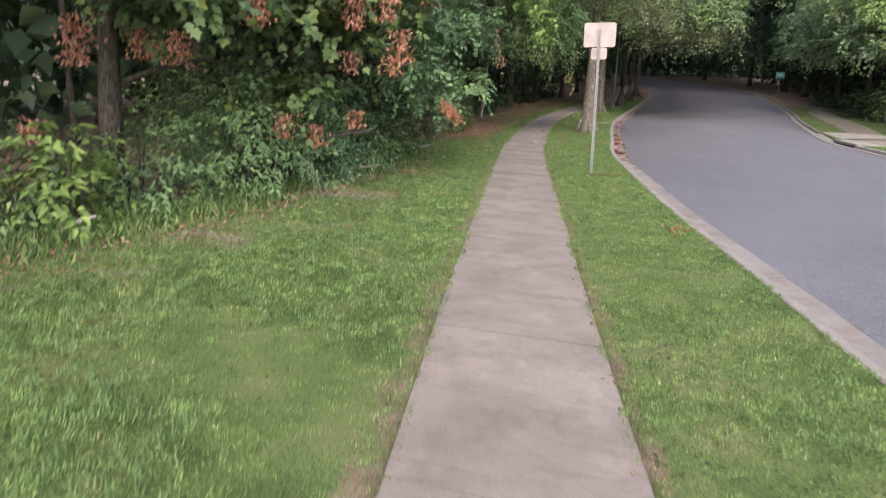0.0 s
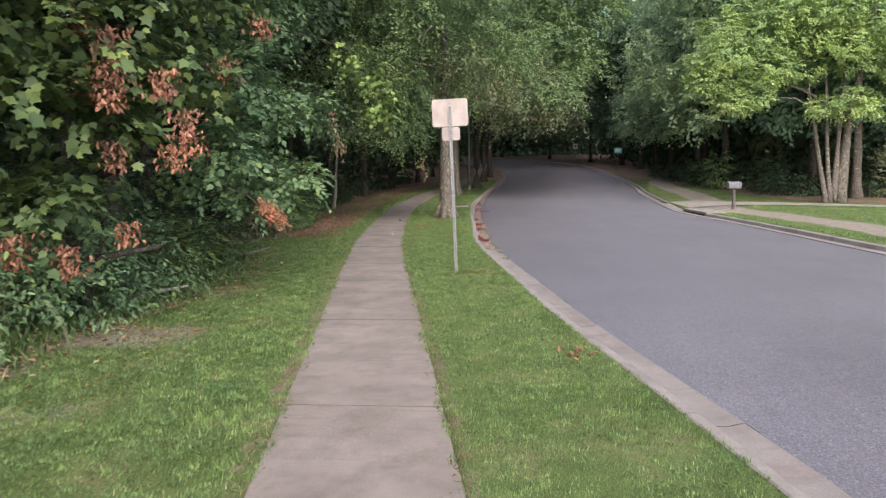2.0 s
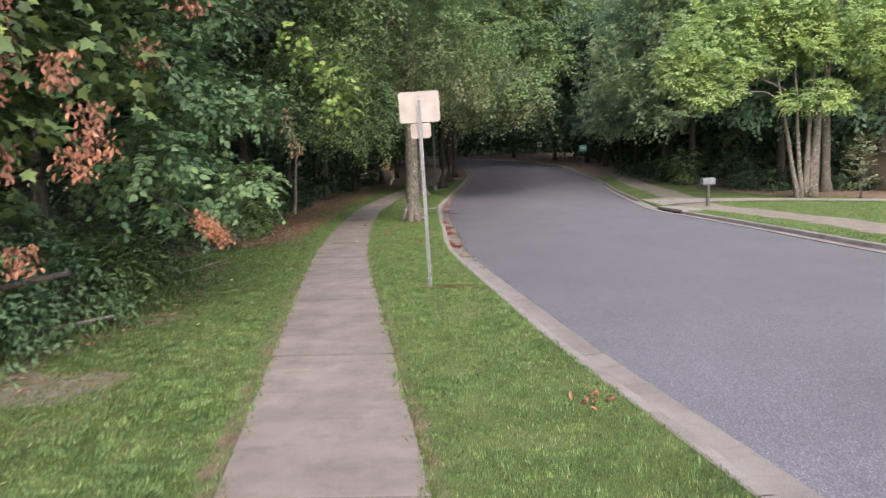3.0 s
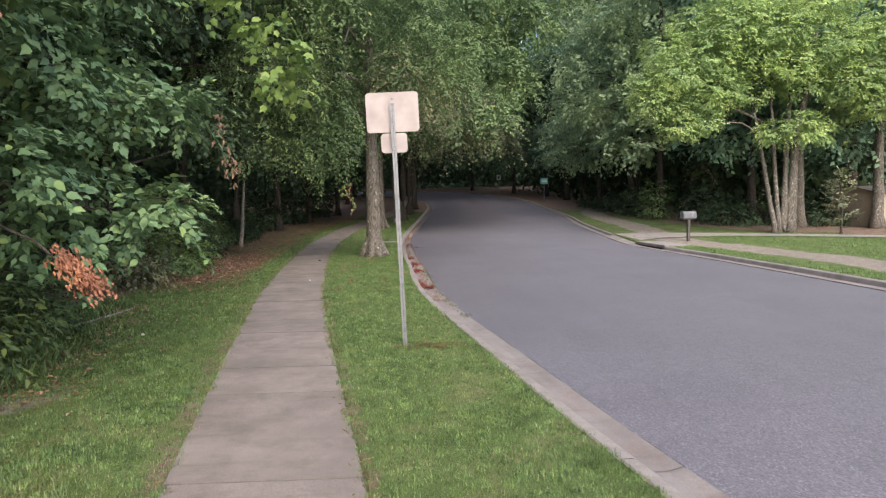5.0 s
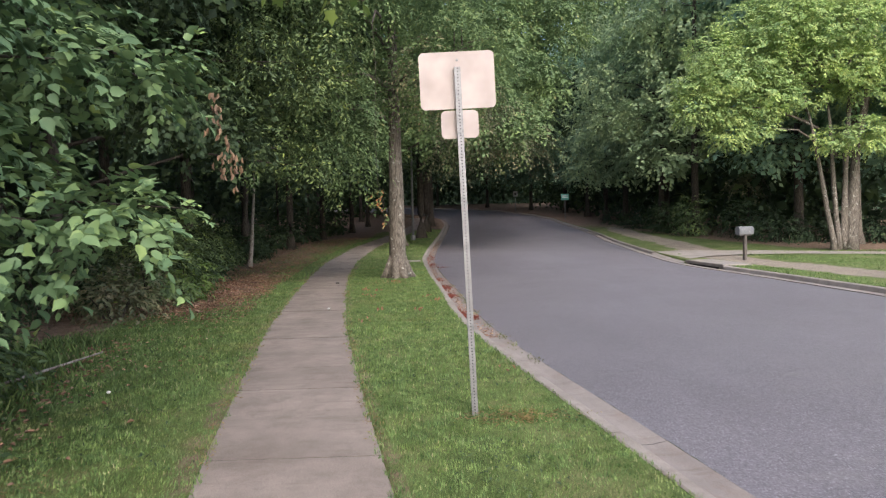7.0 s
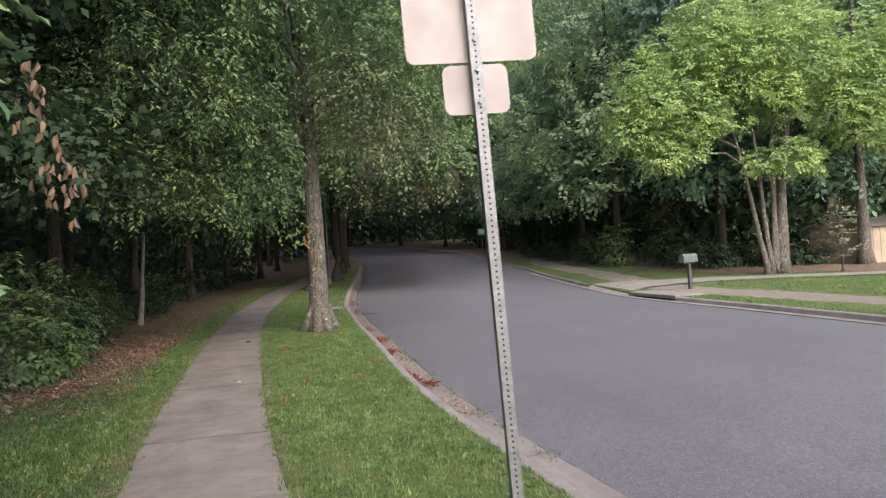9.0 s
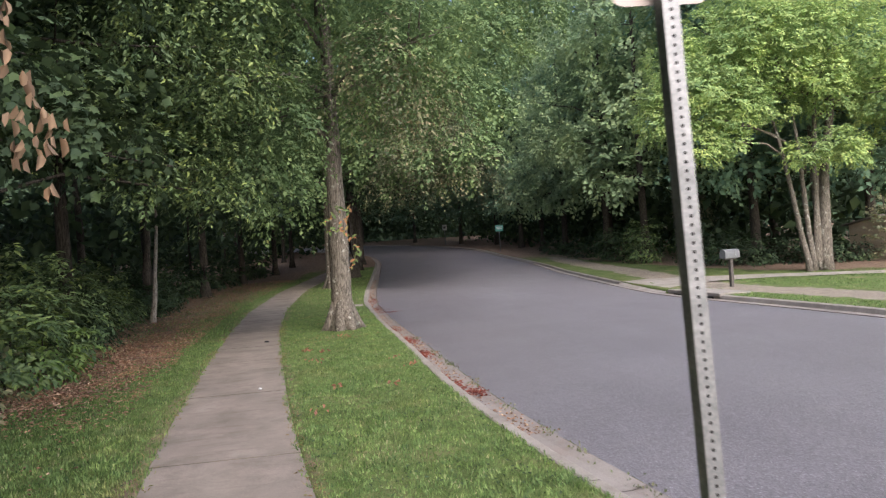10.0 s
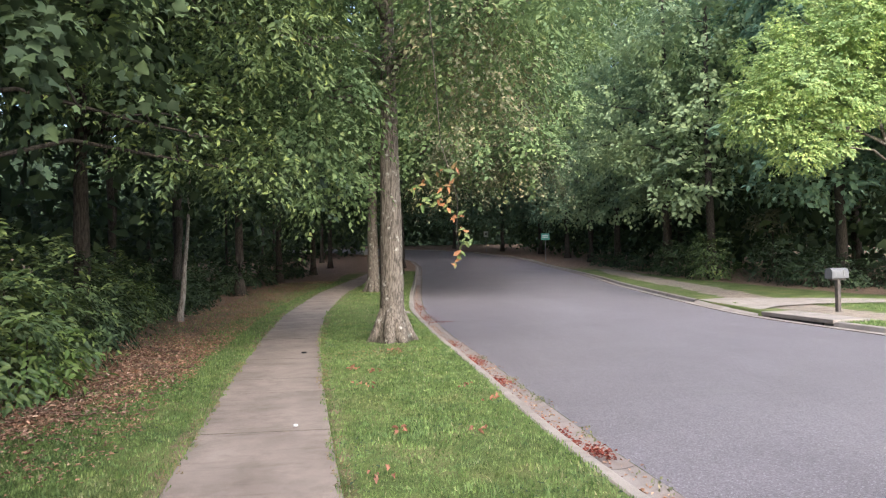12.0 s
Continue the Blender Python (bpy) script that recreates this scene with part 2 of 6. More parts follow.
SHED_PANEL = rough_solid("tan_shed_panel", (0.36, 0.29, 0.21), (0.45, 0.37, 0.28), 2.0, 0.8, 0.002)
SHED_TRIM = rough_solid("brown_shed_trim", (0.06, 0.04, 0.03), (0.1, 0.07, 0.05), 5.0, 0.8, 0.001)
SHED_ROOF = rough_solid("grey_roof_felt", (0.12, 0.11, 0.1), (0.18, 0.165, 0.15), 6.0, 0.9, 0.004)
SIGN_GREEN = rough_solid("street_sign_green", (0.09, 0.3, 0.23), (0.13, 0.36, 0.28), 6.0, 0.5, 0.0)
SIGN_WHITE = rough_solid("sign_white", (0.55, 0.55, 0.53), (0.68, 0.68, 0.66), 6.0, 0.5, 0.0)
SIGN_GREY = rough_solid("sign_lettering_grey", (0.1, 0.1, 0.1), (0.14, 0.14, 0.14), 6.0, 0.6, 0.0)


# ---- mesh helpers ----
def link_mesh(name, me, mat, parent=None, label=""):
    me.materials.append(mat)
    ob = new(name, me)
    ob.parent = parent
    if label:
        ob["label"] = label
    return ob


def part(name, bm, mat, parent=None, label="", smooth=False):
    me = bpy.data.meshes.new(name)
    if smooth:
        for f in bm.faces:
            f.smooth = True
    bm.to_mesh(me)
    bm.free()
    return link_mesh(name, me, mat, parent, label)


def thing(name, m, label, category, group="", kind=""):
    ob = new(name)
    ob.empty_display_size = 0.1
    ob.matrix_world = m
    return tagged(ob, label, category, group, kind)


def box(bm, size, at=(0, 0, 0), turn=(0, 0, 0), bevel=0.0):
    made = bmesh.ops.create_cube(bm, size=1.0, matrix=pose(*at, *turn) @ Matrix.Diagonal((*size, 1)))
    if bevel:
        edges = list({e for v in made["verts"] for e in v.link_edges})
        bmesh.ops.bevel(bm, geom=edges, offset=bevel, segments=2, affect="EDGES", profile=0.6)
    return bm


def tube(bm, points, radii, sides=8, cap=True, lumps=0.0):
    """A tapering round stem along points."""
    points = [Vector(p) for p in points]
    rings = []
    for i, p in enumerate(points):
        along = (points[min(i + 1, len(points) - 1)] - points[max(i - 1, 0)]).normalized()
        q = along.to_track_quat("Z", "Y")
        ring = []
        for k in range(sides):
            a = 2 * math.pi * k / sides
            r = radii[i] * (1 + lumps * noise.noise(Vector((math.cos(a) * 1.7, math.sin(a) * 1.7, i * 0.4)) + p))
            ring.append(bm.verts.new(p + q @ Vector((math.cos(a) * r, math.sin(a) * r, 0))))
        rings.append(ring)
    for lo, hi in zip(rings, rings[1:]):
        for k in range(sides):
            bm.faces.new((lo[k], lo[(k + 1) % sides], hi[(k + 1) % sides], hi[k]))
    if cap:
        bm.faces.new(rings[0][::-1])
        bm.faces.new(rings[-1])
    return bm


def quick_mesh(name, verts, polys):
    """A mesh out of numpy arrays: polys is a list of (n, k) index arrays."""
    me = bpy.data.meshes.new(name)
    me.vertices.add(len(verts))
    me.vertices.foreach_set("co", verts.astype(np.float32).ravel())
    loops = np.concatenate([p.ravel() for p in polys]).astype(np.int32)
    sizes = np.concatenate([np.full(len(p), p.shape[1]) for p in polys])
    me.loops.add(len(loops))
    me.loops.foreach_set("vertex_index", loops)
    me.polygons.add(len(sizes))
    me.polygons.foreach_set("loop_start", np.concatenate([[0], np.cumsum(sizes)[:-1]]).astype(np.int32))
    me.update(calc_edges=True)
    return me


# leaf outlines: x across, y along the midrib, z out of the leaf
KITE = (np.array([(0, 0, 0), (-0.34, 0.45, 0.08), (0, 1, -0.12), (0.34, 0.45, 0.08)]), [(0, 2, 1), (0, 3, 2)])
OVAL = (np.array([(0, 0, 0), (-0.24, 0.32, 0.07), (-0.17, 0.7, 0.03), (0, 1.08, -0.16), (0.17, 0.7, 0.03), (0.24, 0.32, 0.07)]), [(0, 3, 2, 1), (0, 5, 4, 3)])
LOBED = (np.array([(0, 0, 0), (-0.42, 0.02, 0.0), (-0.34, 0.26, 0.06), (-0.56, 0.54, -0.05), (-0.27, 0.62, 0.05), (0, 1.05, -0.12),
                   (0.27, 0.62, 0.05), (0.56, 0.54, -0.05), (0.34, 0.26, 0.06), (0.42, 0.02, 0.0)]), [(0, 5, 4, 3, 2, 1), (0, 9, 8, 7, 6, 5)])
BROAD = (np.array([(0, 0, 0), (-0.42, 0.12, 0.02), (-0.5, 0.48, 0.05), (-0.24, 0.7, 0.03), (0, 1, -0.12), (0.24, 0.7, 0.03), (0.5, 0.48, 0.05), (0.42, 0.12, 0.02)]), [(0, 4, 3, 2, 1), (0, 7, 6, 5, 4)])
OVATE = (BROAD[0] * (0.68, 1, 1), BROAD[1])
CURLED = (np.array([(0, 0, 0), (-0.22, 0.3, 0.22), (-0.16, 0.72, 0.25), (0, 1, -0.05), (0.16, 0.72, 0.25), (0.22, 0.3, 0.22)]), [(0, 3, 2, 1), (0, 5, 4, 3)])


def unit(a):
    return a / np.maximum(np.linalg.norm(a, axis=1, keepdims=True), 1e-6)


def leaf_mesh(name, pos, fwd, nrm, size, shape=KITE):
    fwd = unit(fwd)
    side = unit(np.cross(fwd, nrm))
    nrm = np.cross(side, fwd)
    v, polys = shape
    verts = pos[:, None, :] + size[:, None, None] * (v[None, :, :1] * side[:, None, :] + v[None, :, 1:2] * fwd[:, None, :] + v[None, :, 2:] * nrm[:, None, :])
    k, n = len(v), len(pos)
    first = (np.arange(n) * k)[:, None]
    sizes = sorted({len(p) for p in polys})
    faces = [np.concatenate([first + np.array(p)[None] for p in polys if len(p) == s]) for s in sizes]
    return quick_mesh(name, verts.reshape(-1, 3), faces)


def sprays(start, way, length, per, leaf, droop=0.35, spread=0.28):
    """Leaves along drooping twigs: where each one sits, points, faces, and how large it is."""
    n = len(start)
    t = np.linspace(0.05, 1.0, per)[None, :] + rng.uniform(-0.06, 0.06, (n, per))
    way = unit(way)
    side = unit(np.cross(way, np.array([[0.0, 0.0, 1.0]])) + 1e-4)
    sign = np.where(np.arange(per) % 2, 1.0, -1.0)[None, :]
    p = start[:, None] + way[:, None] * (t * length[:, None])[..., None]
    p = p + side[:, None] * (sign * rng.uniform(0.2, 1.0, (n, per)) * spread * length[:, None] * (1.15 - t))[..., None]
    p[..., 2] -= droop * length[:, None] * t ** 2 + rng.uniform(-0.05, 0.08, (n, per)) * length[:, None]
    f = way[:, None] * 0.7 + side[:, None] * (sign * 0.75)[..., None] + rng.normal(0, 0.28, (n, per, 3))
    f[..., 2] -= 0.45
    u = rng.normal(0, 0.23, (n, per, 3)) + way[:, None] * 0.75
    u[..., 2] += 0.7
    s = leaf * rng.uniform(0.6, 1.25, (n, per))
    return p.reshape(-1, 3), f.reshape(-1, 3), u.reshape(-1, 3), s.ravel()


THIN = 0.8


def foliage(blobs, per_m2, per, leaf, length=0.5, droop=0.35, inner=0.25, low=-0.75, spread=0.28):
    """Sprays over the skins of bulging masses: each is centre and radii."""
    starts, ways = [], []
    for cx, cy, cz, rx, ry, rz in blobs:
        area = 4 * math.pi * ((rx * ry) ** 1.6 / 3 + (rx * rz) ** 1.6 / 3 + (ry * rz) ** 1.6 / 3) ** (1 / 1.6)
        n = int(area * per_m2 * THIN)
        d = unit(rng.normal(0, 1, (n, 3)))
        d = d[d[:, 2] > low]
        gap = np.array([noise.noise(Vector(v * 2.9) + Vector((cz * 3, cx * 3, cy * 3))) for v in d])
        d = d[gap > -0.17]
        lump = np.array([1 + 0.36 * noise.noise(Vector(v * 2.1) + Vector((cx, cy, cz))) for v in d])
        depth = np.where(rng.random(len(d)) < inner, rng.uniform(0.35, 0.8, len(d)), rng.uniform(0.84, 1.0, len(d)))
        r = np.array([rx, ry, rz])
        starts.append(np.array([cx, cy, cz]) + d * r * (lump * depth)[:, None])
        w = d / r * min(r)
        w[:, 2] *= 0.55
        ways.append(w + rng.normal(0, 0.25, w.shape))
    start, way = np.concatenate(starts), np.concatenate(ways)
    return sprays(start, way, length * rng.uniform(0.6, 1.3, len(start)), per, leaf * 1.13, droop, spread)


def lobes(blobs, n, flat=0.5):
    """Break bulging masses into smaller shelves with gaps between them."""
    out = []
    for cx, cy, cz, rx, ry, rz in blobs:
        k = max(3, int(n * (rx * ry) ** 0.5 / 1.5))
        for i in range(k):
            s = -0.75 + 1.6 * (i + 0.5) / k
            a = i * 2.4 + cx * 5 + cy
            ring = math.sqrt(max(0.1, 1 - min(1, s * s)))
            q = rng.uniform(0.75, 1.15)
            out.append((cx + math.cos(a) * ring * rx * 0.72, cy + math.sin(a) * ring * ry * 0.72, cz + s * rz * 0.85, rx * 0.42 * q, ry * 0.42 * q, min(rz, 1.1) * flat * 0.75 * q))
    return out


# ---- the plan: lines along the walk ----
def curve(points):
    """A smooth line x(y) through plan points (y, x)."""
    ys, xs = np.array(points, float).T
    grid = np.arange(-70, 170, 0.5)
    flat = np.interp(grid, ys, xs, left=np.nan, right=np.nan)
    lo, hi = (xs[1] - xs[0]) / (ys[1] - ys[0]), (xs[-1] - xs[-2]) / (ys[-1] - ys[-2])
    flat = np.where(grid < ys[0], xs[0] + lo * (grid - ys[0]), np.where(grid > ys[-1], xs[-1] + hi * (grid - ys[-1]), flat))
    k = np.hanning(11)
    soft = np.convolve(np.pad(flat, 5, mode="edge"), k / k.sum(), mode="valid")
    return lambda y: np.interp(y, grid, soft)


walk_x = curve([(-60, 12.0), (-6, 3.2), (1.7, 1.83), (4, 1.38), (9.7, 0.39), (12.8, -0.17), (17.5, -0.95), (22, -1.5), (27, -2.02), (33, -2.45), (38, -2.4), (42, -2.3), (48, -1.7), (55, -0.9), (70, 0.3), (80, 0.0), (92, -2.5), (104, -9), (112, -19)])
kerb_x = curve([(-60, 16), (-6, 5.5), (3.5, 3.8), (6.5, 3.28), (9.5, 2.66), (12.6, 2.2), (14.7, 1.86), (16.5, 1.58), (18, 1.42), (19.7, 1.29), (21.7, 1.22), (24.4, 1.1), (27.5, 0.9), (31, 0.78), (34, 0.66), (40, 0.9), (52, 1.65), (67, 2.5), (78, 2.4), (90, 0.3), (104, -6), (112, -16), (122, -40)])
far_kerb_x = curve([(-60, 22), (-6, 12.2), (5, 11.1), (16.5, 10.42), (20, 10.4), (25, 10.25), (28, 10.0), (30, 9.9), (34.5, 10.35), (43.5, 11.2), (49, 12.0), (57, 12.75), (65, 13.2), (75, 13.9), (85, 13.6), (98, 11.5), (112, 7), (126, -4), (142, -30)])
WALK_HALF = 0.61
GUTTER_WIDE = 0.46


def rise(y):
    """The ground's height: level at first, then climbing to the bend."""
    y = np.asarray(y, float)
    soft = lambda x, w: w * np.log1p(np.exp(np.minimum(x / w, 40)))
    return 0.033 * soft(y - 32, 3) + 0.017 * soft(y - 62, 4) - 0.05 * soft(y - 150, 6)


def on_ground(x, y, dz=0.0):
    return (x, y, float(rise(y)) + dz)


# ---- ground: one sheet, cut down under the walk and the road ----
def worn_at(x, y):
    """Dry worn turf along the foot of the woods."""
    n = np.array([noise.noise(Vector((a * 1.3, b * 1.0, 41))) for a, b in zip(np.ravel(x), np.ravel(y))]).reshape(np.shape(x))
    return np.clip(np.exp(-((x + 2.15) / 0.95) ** 2) * np.clip(1.3 - np.abs(y - 7.3) / 4.5, 0, 1) * (0.6 + 1.7 * n), 0, 1)


def build_ground():
    ys = np.concatenate([[-400, -150, -60, -30], np.arange(-12, 60, 0.3), np.arange(60, 150, 1.5), [150, 170, 220, 400, 900]])
    w, k, f = walk_x(ys), kerb_x(ys), far_kerb_x(ys)
    z = rise(ys)
    cols = []
    for d in (-900, -300, -100, -50, -30, -20, -14, -10, -8, -7, -6, -5.5, -5, -4.5, -4, -3.6, -3.2, -2.8, -2.4, -2.0, -1.6, -1.2, -0.9, -0.6, -0.3, -0.1, -0.004):
        cols.append((w - WALK_HALF + d, z + 0.012 * (abs(d) < 0.2)))
    cols += [(w - WALK_HALF, z - 0.1), (w + WALK_HALF, z - 0.1)]
    a, b = w + WALK_HALF + 0.004, k - 0.004
    for s in (0, 0.04, 0.12, 0.25, 0.4, 0.55, 0.7, 0.85, 0.96, 1):
        cols.append((a + (b - a) * s, z + 0.012))
    cols += [(k, z - 0.35), (f, z - 0.35)]
    for d in (0.004, 0.3, 0.6, 1, 1.4, 1.8, 2.2, 2.6, 3, 3.5, 4, 4.6, 5.2, 6, 7, 8.5, 10, 12, 15, 20, 30, 50, 100, 300, 900):
        cols.append((f + d, z + 0.0))
    xs = np.stack([c[0] for c in cols], 1)
    zs = np.stack([c[1] for c in cols], 1)
    yy = np.repeat(ys[:, None], xs.shape[1], 1)
    ripple = np.array([noise.noise(Vector((x * 0.6, y * 0.6, 0))) for x, y in zip(xs.ravel(), yy.ravel())]).reshape(xs.shape)
    loose = (xs < (w - WALK_HALF - 0.25)[:, None]) | (xs > (f + 0.5)[:, None])
    zs = zs + np.where(loose, ripple * 0.04, 0)
    n, c = xs.shape
    idx = np.arange(n * c).reshape(n, c)
    quads = np.stack([idx[:-1, :-1], idx[:-1, 1:], idx[1:, 1:], idx[1:, :-1]], -1).reshape(-1, 4)
    me = quick_mesh("ground", np.stack([xs, yy, zs], -1).reshape(-1, 3), [quads])
    # bare earth: under the woods, along the litter, on the verge across the road
    d = xs - (w - WALK_HALF)[:, None]
    woods = np.clip((woods_edge(yy) - xs) / 0.8 + 0.5, 0, 1)
    litter = np.clip((-(0.75 + 0.25 * np.sin(yy * 0.7)) - d) / 0.8, 0, 1) * np.clip((yy - 18.5) / 4, 0, 1) * (d < 0) * 0.8
    worn = 0.75 * worn_at(xs, yy)
    rim = 0.38 * (np.abs(d + 0.05) < 0.12) + 0.38 * (np.abs(xs - (w + WALK_HALF)[:, None] - 0.05) < 0.1)
    v = xs - f[:, None]
    verge = 0.8 * np.exp(-((v - 1.95 - 0.2 * np.sin(yy * 0.35)) / 0.85) ** 4) * np.clip((yy - 8) / 4, 0, 1) * np.clip((62 - yy) / 10, 0, 1)
    far = np.clip((xs - right_woods(yy)) / 1.5 + 0.5, 0, 1) * (v > 0)
    gone = np.clip((yy - 52) / 14, 0, 1) * (np.abs(v) + 0 * v > 0.1)
    bare_round_tree = 0.55 * np.exp(-(((xs + 0.1) / 0.6) ** 2 + ((yy - 25.4) / 0.9) ** 2))
    soil = np.maximum.reduce([woods, litter, rim, far, gone * 0.8, bare_round_tree])
    layer = me.attributes.new("soil", "FLOAT", "POINT")
    layer.data.foreach_set("value", soil.astype(np.float32).ravel())
    layer = me.attributes.new("pale", "FLOAT", "POINT")
    layer.data.foreach_set("value", np.maximum.reduce([verge, worn, 0.5 * np.exp(-((xs - woods_edge(yy) - 0.45) / 0.45) ** 2) * np.clip(1 - np.abs(yy - 9) / 5, 0, 1)]).astype(np.float32).ravel())
    me.polygons.foreach_set("use_smooth", np.ones(len(me.polygons), bool))
    tagged(link_mesh("ground", me, GROUND), "mown green lawn with bare earth and woodland soil", "ground", kind="structure")


woods_edge = curve([(-60, -1.5), (-6, -4.0), (3.7, -3.6), (4.8, -3.15), (7.2, -3.1), (9, -3.3), (10.9, -2.95), (13.6, -3.1), (15.2, -3.9), (20, -4.6), (26, -5.4), (32, -5.9), (43, -6.3), (56, -5.2), (75, -4), (100, -12)])
right_woods = curve([(-60, 60), (10, 30), (28, 24), (33, 17.5), (38.5, 16.2), (45, 15.6), (52, 15.4), (65, 15.6), (75, 16), (90, 15.5), (100, 14), (115, 9), (130, -2)])
build_ground()


def ribbon(name, ys, left, right, dz_left, dz_right, mat, kind_label, category, steps=2):
    ys = np.asarray(ys)
    s = np.linspace(0, 1, steps)
    xs = left[:, None] * (1 - s) + right[:, None] * s
    zs = rise(ys)[:, None] + dz_left * (1 - s) + dz_right * s
    yy = np.repeat(ys[:, None], steps, 1)
    n, c = xs.shape
    idx = np.arange(n * c).reshape(n, c)
    quads = np.stack([idx[:-1, :-1], idx[:-1, 1:], idx[1:, 1:], idx[1:, :-1]], -1).reshape(-1, 4)
    me = quick_mesh(name, np.stack([xs, yy, zs], -1).reshape(-1, 3), [quads])
    me.polygons.foreach_set("use_smooth", np.ones(len(me.polygons), bool))
    return tagged(link_mesh(name, me, mat), kind_label, category, kind="structure")


road_y = np.concatenate([np.arange(-60, 0, 4.0), np.arange(0, 36, 0.12), np.arange(36, 150, 0.75)])
CROWN = 0.1
mid = (kerb_x(road_y) + far_kerb_x(road_y)) / 2


def build_road():
    s = np.linspace(0, 1, 9)
    ragged = np.array([0.014 * noise.noise(Vector((0, v * 3.1, 2))) + 0.01 * noise.noise(Vector((0, v * 9.7, 6))) for v in road_y])
    l, r = kerb_x(road_y) + GUTTER_WIDE + 0.026 + ragged, far_kerb_x(road_y) - GUTTER_WIDE - 0.022
    xs = l[:, None] * (1 - s) + r[:, None] * s
    zs = rise(road_y)[:, None] - 0.09 + CROWN * (4 * s * (1 - s))
    yy = np.repeat(road_y[:, None], 9, 1)
    idx = np.arange(xs.size).reshape(xs.shape)
    quads = np.stack([idx[:-1, :-1], idx[:-1, 1:], idx[1:, 1:], idx[1:, :-1]], -1).reshape(-1, 4)
    me = quick_mesh("road", np.stack([xs, yy, zs], -1).reshape(-1, 3), [quads])
    me.polygons.foreach_set("use_smooth", np.ones(len(me.polygons), bool))
    tagged(link_mesh("road", me, ASPHALT), "worn grey asphalt road curving into the woods", "road", kind="structure")


build_road()

# ---- trees and shrubs ----
def grow_trunk(bm, base, top, r, bend=0.15, sides=12, flare=1.7, seed=0):
    pts, radii = [], []
    b, t = Vector(base), Vector(top)
    n = 12
    for i in range(n + 1):
        s = i / n
        p = b.lerp(t, s ** 1.25)
        h = (p - b).length
        p += Vector((noise.noise(Vector((seed, s * 2.2, 0.5))), noise.noise(Vector((seed + 9.1, s * 2.2, 0.5))), 0)) * bend * s * 2
        pts.append(p)
        radii.append(r * (1 - 0.72 * s) + r * (flare - 1) * math.exp(-h / (0.75 * r + 0.02)))
    pts[0] -= Vector((0, 0, 0.1))
    tube(bm, pts, radii, sides, lumps=0.12)
    return pts


def roots(bm, base, r, count=5, seed=0):
    """Root buttresses that run out into the ground."""
    for i in range(count):
        a = 2 * math.pi * (i + 0.35 * math.sin(i * 5 + seed)) / count
        d = Vector((math.cos(a), math.sin(a), 0))
        b = Vector(base)
        tube(bm, [b + d * r * 0.6 + Vector((0, 0, r * 2.4)), b + d * r * 0.85 + Vector((0, 0, r * 1.2)), b + d * r * 1.25 + Vector((0, 0, r * 0.35)), b + d * r * 1.9 - Vector((0, 0, 0.05))],
             [r * 0.3, r * 0.5, r * 0.48, r * 0.2], 9)


def tree(name, x, y, height, r, blobs, mat, label, bark=DARK_BARK, per_m2=9, per=12, leaf=0.11, length=0.6, shape=KITE,
         droop=0.35, lean=(0, 0), inner=0.25, low=-0.8, root=False, category="tree", group="", extra=None, bend=0.15, shelves=0, flat=0.5):
    """blobs are given in the world: centre and radii of the leafy masses."""
    base = on_ground(x, y)
    top = thing(name, Matrix.Identity(4), label, category, group)
    bm = bmesh.new()
    pts = grow_trunk(bm, base, (x + lean[0], y + lean[1], base[2] + height), r, bend, 14, 1.6, x * 3.1 + y)
    if root:
        roots(bm, base, r, 6, x)
    part("trunk", bm, bark, top, smooth=True)
    for cx, cy, cz, rx, ry, rz in blobs:
        c = Vector((cx, cy, cz))
        ok = [p for p in pts if p.z < cz + 0.3 * rz] or pts[2:4]
        p = ok[-1]
        if (c - p).length < 0.5:
            continue
        m = p.lerp(c, 0.5) + Vector((0, 0, 0.12 * (c - p).length))
        lr = max(0.025, r * 0.3)
        bm = bmesh.new()
        tube(bm, [p, p.lerp(m, 0.5) + Vector((0, 0, 0.05)), m, m.lerp(c, 0.6), c + (c - p).normalized() * 0.3 * rx], [lr, lr * 0.8, lr * 0.6, lr * 0.4, lr * 0.12], 6)
        for k in range(4):
            d = Vector(rng.normal(0, 1, 3))
            d = Vector((d.x * rx, d.y * ry, abs(d.z) * rz * 0.6)) * 0.55
            s = m.lerp(c, 0.3 + 0.2 * k)
            tube(bm, [s, s + d * 0.5 + Vector((0, 0, 0.1)), s + d], [lr * 0.35, lr * 0.22, lr * 0.06], 5)
        part("limb", bm, bark, top, smooth=True)
    leafy = lobes(blobs, shelves, flat) if shelves else blobs
    link_mesh("crown", leaf_mesh("crown", *foliage(leafy, per_m2, per, leaf, length, droop, inner, low), shape), mat, top)
    for e_name, e_blobs, e_mat, e_shape, e_label, e_args in (extra or ()):
        link_mesh(e_name, leaf_mesh(e_name, *foliage(e_blobs, *e_args), e_shape), e_mat, top, e_label)["kind"] = "stuff"
    return top


